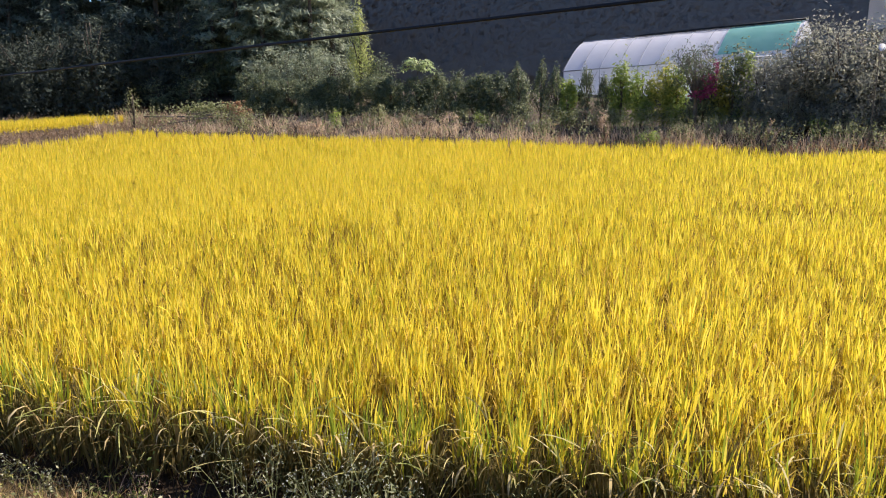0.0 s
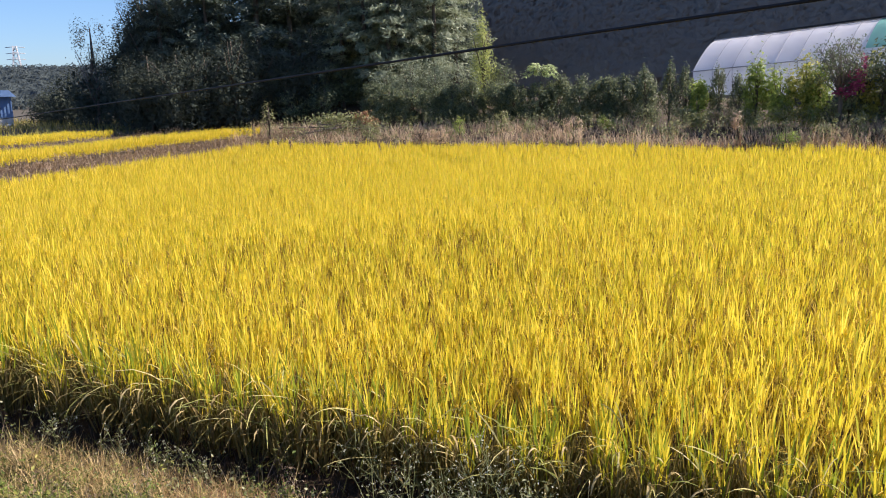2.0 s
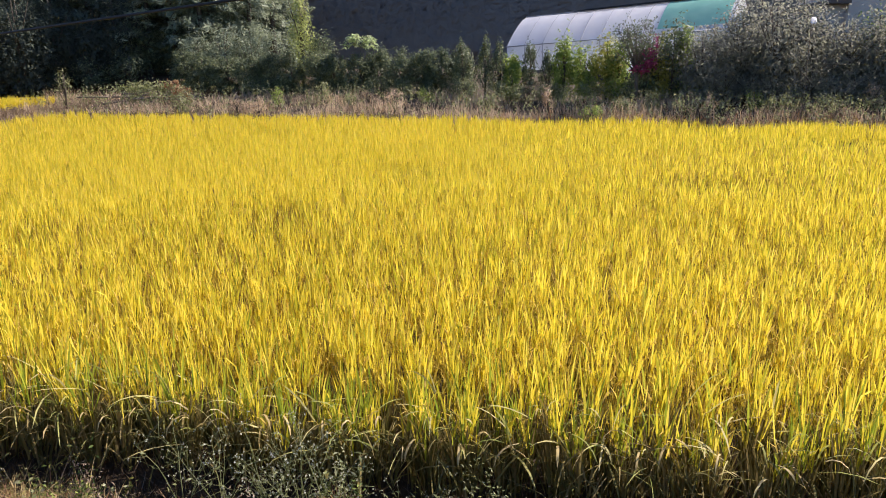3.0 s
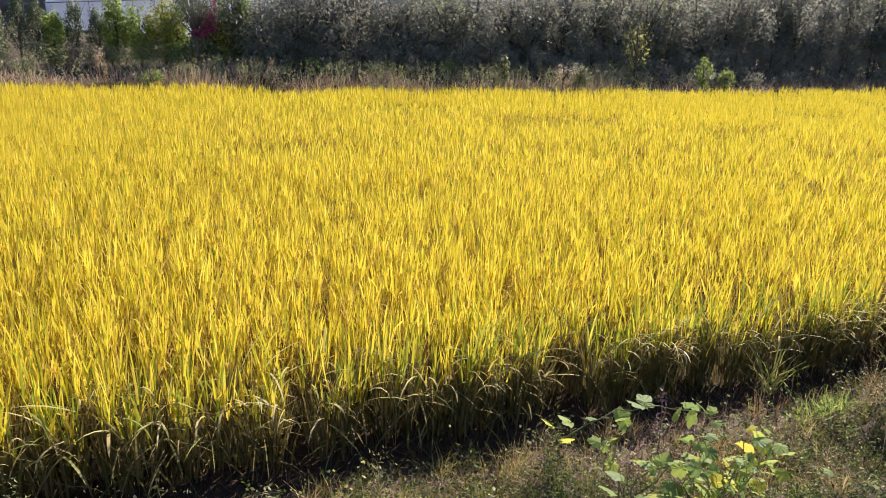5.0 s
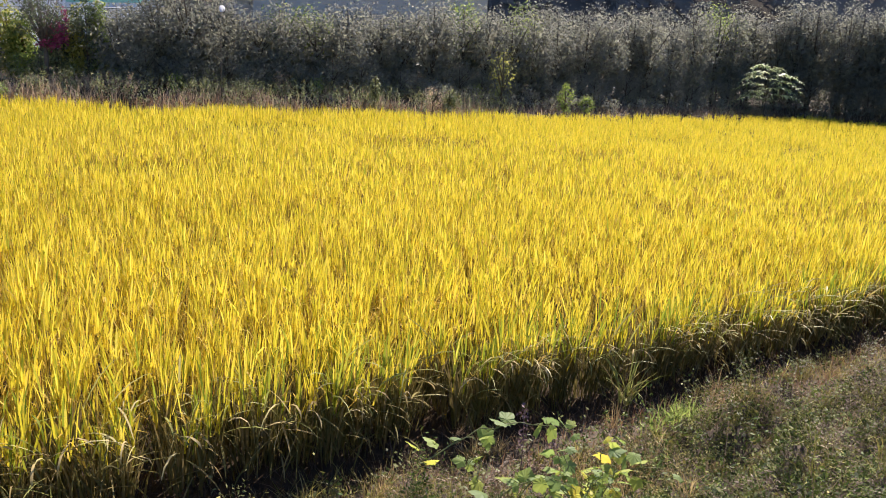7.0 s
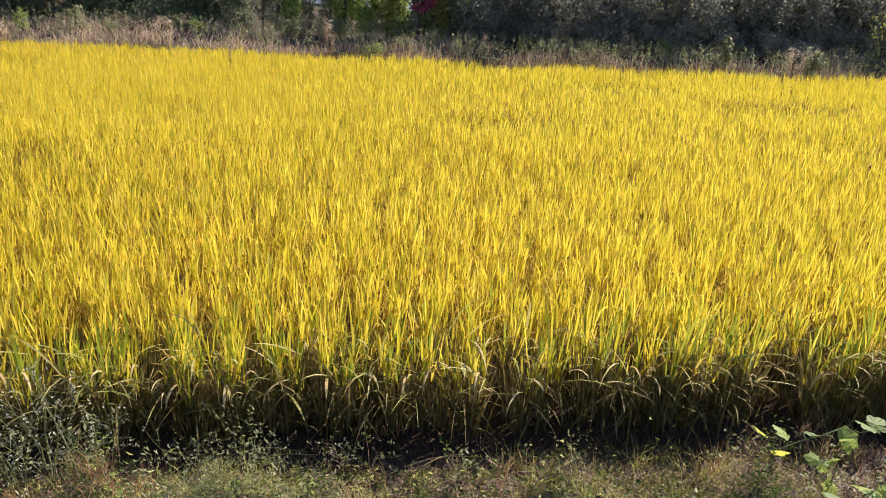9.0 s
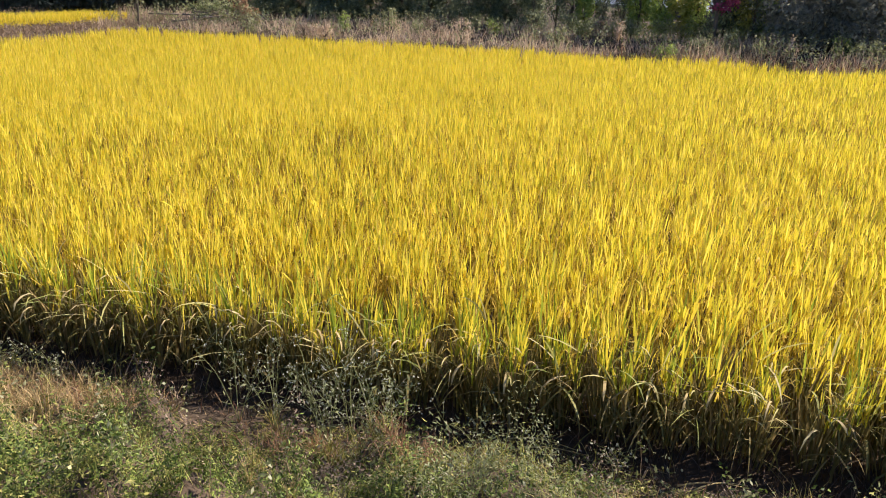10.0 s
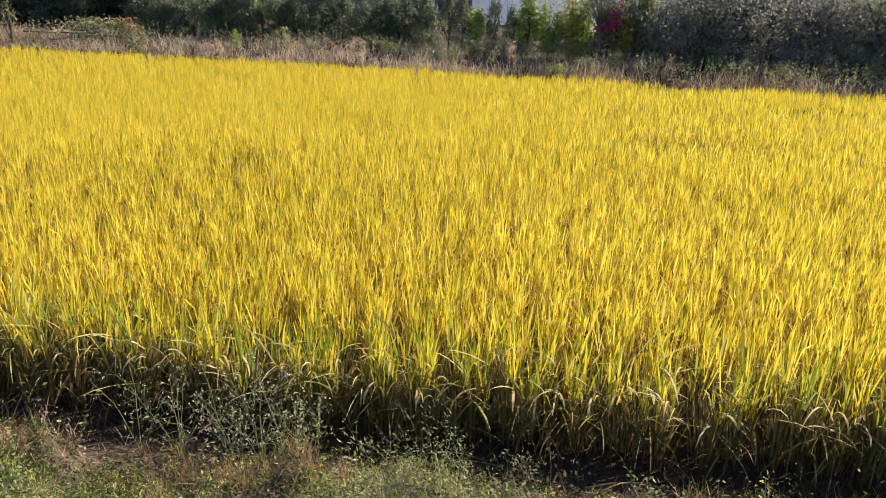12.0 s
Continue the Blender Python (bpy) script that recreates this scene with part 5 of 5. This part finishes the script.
# lower broad-leaved trees where the wood runs down to the fields
for u, d, h, w in ((-32.3, 46, 5.2, 3.2), (-33.8, 49, 4.3, 3.4), (-35.2, 53, 3.4, 3.6), (-36.4, 57, 2.5, 3.4), (-30.6, 42, 3.2, 3.0), (-28.5, 41, 2.6, 3.0)):
    x, y = d * math.sin(radians(u)), d * math.cos(radians(u))
    shrub(x, y, w, h, M_WOODLEAF, "dark broad-leaved tree at the end of the wood", 5200, 0.085, 70, 0.18, "tree", group="trees at the wood's end", name="broadleaf_tree", skirt=0.35, core=400)
x, y = 48 * math.sin(radians(-33.6)), 48 * math.cos(radians(-33.6))
shrub(x, y, 2.4, 6.6, M_SHRUB_GREY, "thinly leaved grey tree against the sky", 900, 0.08, 40, 0.12, "tree", lift=3.0, name="thin_tree", wood=M_TWIG)
# bushes below the pale pines, the left ones in the sunlit needle colour
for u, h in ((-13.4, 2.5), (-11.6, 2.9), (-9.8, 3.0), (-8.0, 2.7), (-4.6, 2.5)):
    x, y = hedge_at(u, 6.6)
    shrub(x, y, 2.0, h, M_PINE_SUNLIT if u < -7 else M_SHRUB, "grey-green bush below the pines", 2400, 0.075, 40, 0.18, group="bushes below the pines")


# by default every leaf is turned from the sun, so the hill looks shaded
def woods(name, p, lift, clump, leaf, per, mat, label, face=(-0.5, -0.75, 0.42), loose=0.03):
    c = np.stack([p[:, 0], p[:, 1], ground_z(p[:, 0], p[:, 1])], 1)
    c = np.repeat(c, per, 0) + RNG.normal(0, clump, (len(c) * per, 3)) + np.array([0, 0, lift])
    ob = new(name, raw_mesh(name, *leaves(c, leaf * RNG.uniform(0.6, 1.4, len(c)), 0.5, 1.6, np.tile(face, (len(c), 1)), loose), mat))
    return tagged(ob, label, "woods", kind="stuff")


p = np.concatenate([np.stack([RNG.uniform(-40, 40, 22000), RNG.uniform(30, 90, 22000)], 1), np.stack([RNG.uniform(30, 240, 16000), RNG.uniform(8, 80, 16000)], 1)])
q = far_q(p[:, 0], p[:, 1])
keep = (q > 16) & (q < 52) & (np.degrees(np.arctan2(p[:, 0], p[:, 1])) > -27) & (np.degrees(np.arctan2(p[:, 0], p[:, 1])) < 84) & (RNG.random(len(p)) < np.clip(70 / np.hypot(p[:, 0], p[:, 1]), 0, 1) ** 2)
woods("hillside_wood", p[keep], 0.5, 0.28, 0.52, 12, M_FARWOOD, "dark wooded hillside, haze and shade in its flat grey")
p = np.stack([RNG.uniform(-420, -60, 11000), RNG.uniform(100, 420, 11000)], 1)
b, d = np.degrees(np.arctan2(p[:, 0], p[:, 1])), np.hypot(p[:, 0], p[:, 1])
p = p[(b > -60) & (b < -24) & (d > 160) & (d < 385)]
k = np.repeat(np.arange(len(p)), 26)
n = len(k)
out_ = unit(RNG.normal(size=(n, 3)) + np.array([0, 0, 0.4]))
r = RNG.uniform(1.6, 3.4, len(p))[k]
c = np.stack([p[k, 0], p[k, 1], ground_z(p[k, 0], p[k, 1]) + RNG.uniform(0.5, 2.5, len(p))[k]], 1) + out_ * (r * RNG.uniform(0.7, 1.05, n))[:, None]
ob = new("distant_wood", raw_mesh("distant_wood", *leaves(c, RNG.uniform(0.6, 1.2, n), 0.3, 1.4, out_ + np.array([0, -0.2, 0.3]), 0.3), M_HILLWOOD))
tagged(ob, "wooded hills in a haze-blue colour on the skyline", "woods", kind="stuff")


# ---- greenhouse ----
def greenhouse():
    L, R = np.array([7.3, 39.3]), np.array([15.7, 33.2])
    length = float(np.linalg.norm(R - L))
    ang = math.degrees(math.atan2(R[1] - L[1], R[0] - L[0]))
    rise = math.degrees(math.atan2(0.63, length))
    ob = new("greenhouse")
    ob.matrix_world = pose(L[0], L[1], 2.12, 0, -rise, ang)
    tagged(ob, "white plastic film greenhouse with green shade net", "greenhouse")
    half, eave, ridge = 2.35, 1.15, 2.62
    a = np.linspace(0, math.pi, 15)
    arc = [(-half, -0.7), *[(-half * math.cos(t), eave + (ridge - eave) * (1 - abs(math.cos(t)) ** 1.45)) for t in a], (half, -0.7)]

    def shell(x0, x1, pts, nx, off):
        xs = np.linspace(x0, x1, nx)
        v = np.array([(x, y * (1 + off), z + off) for x in xs for y, z in pts])
        m = len(pts)
        i, j = np.meshgrid(np.arange(nx - 1), np.arange(m - 1), indexing="ij")
        q = np.stack([i * m + j, (i + 1) * m + j, (i + 1) * m + j + 1, i * m + j + 1], -1).reshape(-1, 4)
        return v, q
    nx = 111
    v, q = shell(0, length, arc, nx, 0.0)
    sag = 0.007 * np.cos(v[:, 0] / length * 22 * math.pi) + 0.012 * np.sin(v[:, 0] * 1.7 + v[:, 1])
    v[:, 2] += sag * (v[:, 2] > 0.5)
    part("film_cover", raw_mesh("film_cover", v, q, M_FILM, smooth=True), None, ob, "milky white plastic film")
    net = [pt for pt in arc if pt[1] > 1.3 and pt[0] < 1.6]
    v, q = shell(length * 0.70, length * 0.985, net, 13, 0.02)
    part("shade_net", raw_mesh("shade_net", v, q, M_NET, smooth=True), None, ob, "green shade net")
    for k in range(12):
        x = length * k / 11
        part("rib", tube([(x, y * 1.004, z + 0.01) for y, z in arc], 0.013, 5), M_RIB, ob)
    for y, z, m in ((-half - 0.03, 1.15, M_PIPE), (half + 0.03, 1.15, M_PIPE), (0, ridge + 0.03, M_RIB)):
        part("rail", tube([(-0.05, y, z), (length / 2, y, z), (length + 0.05, y, z)], 0.022, 5), m, ob)
    for x in (0.0, length):
        pts = np.array([(x, y, z) for y, z in arc])
        cen = np.array([[x, 0, 0.6]])
        f = np.array([(k, k + 1, len(pts)) for k in range(len(pts) - 1)])
        part("end_film", (np.concatenate([pts, cen]), f), M_FILM, ob)
        for y in (-1.6, -0.55, 0.55, 1.6):
            part("post", tube([(x - 0.03, y, -0.6), (x - 0.03, y, eave + (ridge - eave) * (1 - (abs(y) / half) ** 1.45) - 0.02)], 0.022, 5), M_PIPE, ob)
    part("roller_cable", tube([(2.2, -0.2, ridge + 0.16), (2.6, -0.12, ridge + 0.05), (3.4, -0.06, ridge + 0.07), (length * 0.6, -0.05, ridge + 0.08), (length, -0.04, ridge + 0.08)], [0.012, 0.02, 0.045, 0.05, 0.045], 6), M_BLACK, ob, "black rolled cover along the ridge")


greenhouse()


# ---- buildings and far things ----
def house():
    """Plastered house behind the tall shrubs."""
    A, B = np.array([18.4, 30.6]), np.array([31.5, 28.2])
    L = float(np.linalg.norm(B - A))
    ob = new("house")
    ob.matrix_world = pose(A[0], A[1], 1.5, 0, 0, math.degrees(math.atan2(B[1] - A[1], B[0] - A[0])))
    tagged(ob, "tan plastered house with a brown tiled roof", "house")
    part("wall", box(0.35, L, 0, 6.0, -0.3, 5.6), M_TAN, ob)
    part("porch_wall", box(-0.3, 0.35, 0.3, 5.0, -0.3, 3.3), M_TAN, ob)
    part("porch_roof", box(-0.6, 0.34, -0.3, 5.4, 3.3, 3.46, 0.03), M_ROOF, ob)
    bm = bmesh.new()
    for f in (((-0.1, -0.7, 5.5), (L + 0.6, -0.7, 5.5), (L + 0.6, 3.0, 7.0), (-0.1, 3.0, 7.0)), ((-0.1, 6.7, 5.5), (L + 0.6, 6.7, 5.5), (L + 0.6, 3.0, 7.0), (-0.1, 3.0, 7.0))):
        vs = [bm.verts.new(p) for p in f]
        bm.faces.new(vs)
    bmesh.ops.solidify(bm, geom=list(bm.faces), thickness=0.14)
    roof = part("roof", bm, M_ROOF, ob, "brown tiled roof")
    for k in range(26):
        x = (L + 0.5) * k / 25
        part("tile_ridge", tube([(x, -0.72, 5.57), (x, 1.1, 6.3), (x, 3.0, 7.08)], 0.05, 5), M_ROOF, roof)
    for x in (2.4, 6.2, 10.0):
        w = part("window", box(x, x + 1.5, -0.05, 0.02, 1.2, 2.5, 0.01), M_GLASS, ob, "dark window")
        part("window_frame", box(x - 0.06, x + 1.56, -0.07, -0.01, 2.5, 2.57), M_PLASTER, w)
        part("window_sill", box(x - 0.1, x + 1.6, -0.12, 0.0, 1.12, 1.2), M_PLASTER, w)
    part("downpipe", tube([(1.85, -0.06, -0.2), (1.85, -0.06, 1.5), (1.85, -0.06, 5.5)], 0.05, 6), M_PIPE, ob, "grey downpipe")


house()


def dish():
    x, y = hedge_at(29.49, 1.0)
    z = float(ground_z(x, y))
    top = 2.75 + math.hypot(x, y) * math.tan(radians(2.28)) - z
    ob = new("satellite_dish")
    ob.matrix_world = pose(x, y, z)
    tagged(ob, "small white dish on a thin dark pole", "satellite dish")
    part("pole", tube([(0, 0, -0.2), (0, 0, 1.2), (0, 0, top)], 0.012, 6), M_BARK, ob)
    bm = bmesh.new()
    rings = []
    for r, dz in ((0.0, 0.0), (0.05, 0.006), (0.09, 0.018), (0.12, 0.038)):
        rings.append([bm.verts.new((r * math.cos(a), -dz - 0.05, top + r * math.sin(a))) for a in np.linspace(0, 2 * math.pi, 17)[:-1]] if r else [bm.verts.new((0, -0.05, top))])
    for k in range(16):
        bm.faces.new((rings[0][0], rings[1][k], rings[1][(k + 1) % 16]))
        for a, b in ((rings[1], rings[2]), (rings[2], rings[3])):
            bm.faces.new((a[k], b[k], b[(k + 1) % 16], a[(k + 1) % 16]))
    bmesh.ops.solidify(bm, geom=list(bm.faces), thickness=0.012)
    part("reflector", bm, M_FILM, ob, "white reflector")
    part("feed_arm", tube([(0, -0.08, top - 0.13), (0, -0.18, top - 0.08), (0, -0.22, top)], 0.012, 5), M_PIPE, ob)


dish()


def blue_shed():
    u0, u1, d = -44.5, -38.7, 55.0
    A = np.array([d * math.sin(radians(u0)), d * math.cos(radians(u0))])
    B = np.array([d * math.sin(radians(u1)), d * math.cos(radians(u1))])
    L = float(np.linalg.norm(B - A))
    ob = new("blue_shed")
    ob.matrix_world = pose(A[0], A[1], float(ground_z(*B)) - 0.1, 0, 0, math.degrees(math.atan2(B[1] - A[1], B[0] - A[0])))
    tagged(ob, "farm shed of blue metal sheet on a grey wall", "shed")
    part("base_wall", box(0, L, 0, 6, -0.3, 0.75), M_PLASTER, ob, "grey block wall")
    up = part("sheet_wall", box(-0.03, L + 0.03, -0.03, 6.03, 0.75, 2.05), M_BLUE, ob)
    for k in range(28):
        x = L * k / 27
        part("sheet_ridge", box(x - 0.03, x + 0.03, -0.06, -0.03, 0.78, 2.03), M_BLUE, up)
    bm = bmesh.new()
    vs = [bm.verts.new(p) for p in ((-0.3, -0.4, 2.02), (L + 0.3, -0.4, 2.02), (L + 0.3, 6.4, 2.5), (-0.3, 6.4, 2.5))]
    bm.faces.new(vs)
    bmesh.ops.solidify(bm, geom=list(bm.faces), thickness=0.1)
    part("roof", bm, M_BLUE, ob, "dark blue sheet roof")
    for k in range(5):
        x = L - 0.35 - k * 0.55
        part("stacked_block", box(x - 0.2, x + 0.2, -0.55, -0.15, -0.2, 0.35, 0.03), M_PLASTER, ob)


blue_shed()


def pylon():
    d, u = 430.0, -37.95
    x, y = d * math.sin(radians(u)), d * math.cos(radians(u))
    ob = new("pylon")
    ob.matrix_world = pose(x, y, float(ground_z(x, y)), 0, 0, 30)
    tagged(ob, "steel lattice power pylon on a wooded hill", "pylon")
    h, b, t = 17.0, 2.4, 0.7
    leg = lambda sx, sy, z: (sx * (b + (t - b) * z / h), sy * (b + (t - b) * z / h), z)
    for sx, sy in ((1, 1), (1, -1), (-1, -1), (-1, 1)):
        part("leg", tube([leg(sx, sy, 0), leg(sx, sy, h)], 0.16, 4), M_STEEL, ob)
    cs = ((1, 1), (1, -1), (-1, -1), (-1, 1))
    for k in range(7):
        z0, z1 = h * k / 7, h * (k + 1) / 7
        for i in range(4):
            p0, p1 = cs[i], cs[(i + 1) % 4]
            part("brace", tube([leg(*p0, z0), leg(*p1, z1)], 0.10, 3), M_STEEL, ob)
            part("brace", tube([leg(*p1, z0), leg(*p0, z1)], 0.10, 3), M_STEEL, ob)
    for z in (10.5, 13.3, 16.2):
        part("cross_arm", tube([(-4.2, 0, z), (0, 0, z + 0.5), (4.2, 0, z)], 0.16, 4), M_STEEL, ob)


pylon()

# thin black wire that runs past close in front of the road
wire_at, wire_way = np.array([-0.173, 1.230, 2.819]), np.array([0.750, -0.661, 0.039])
t = np.linspace(-9.0, 4.0, 40)[:, None]
wire = new("overhead_wire", raw_mesh("overhead_wire", *tube(wire_at + wire_way * t, 0.0026, 6), M_BLACK))
tagged(wire, "thin black wire strung across the view", "wire")
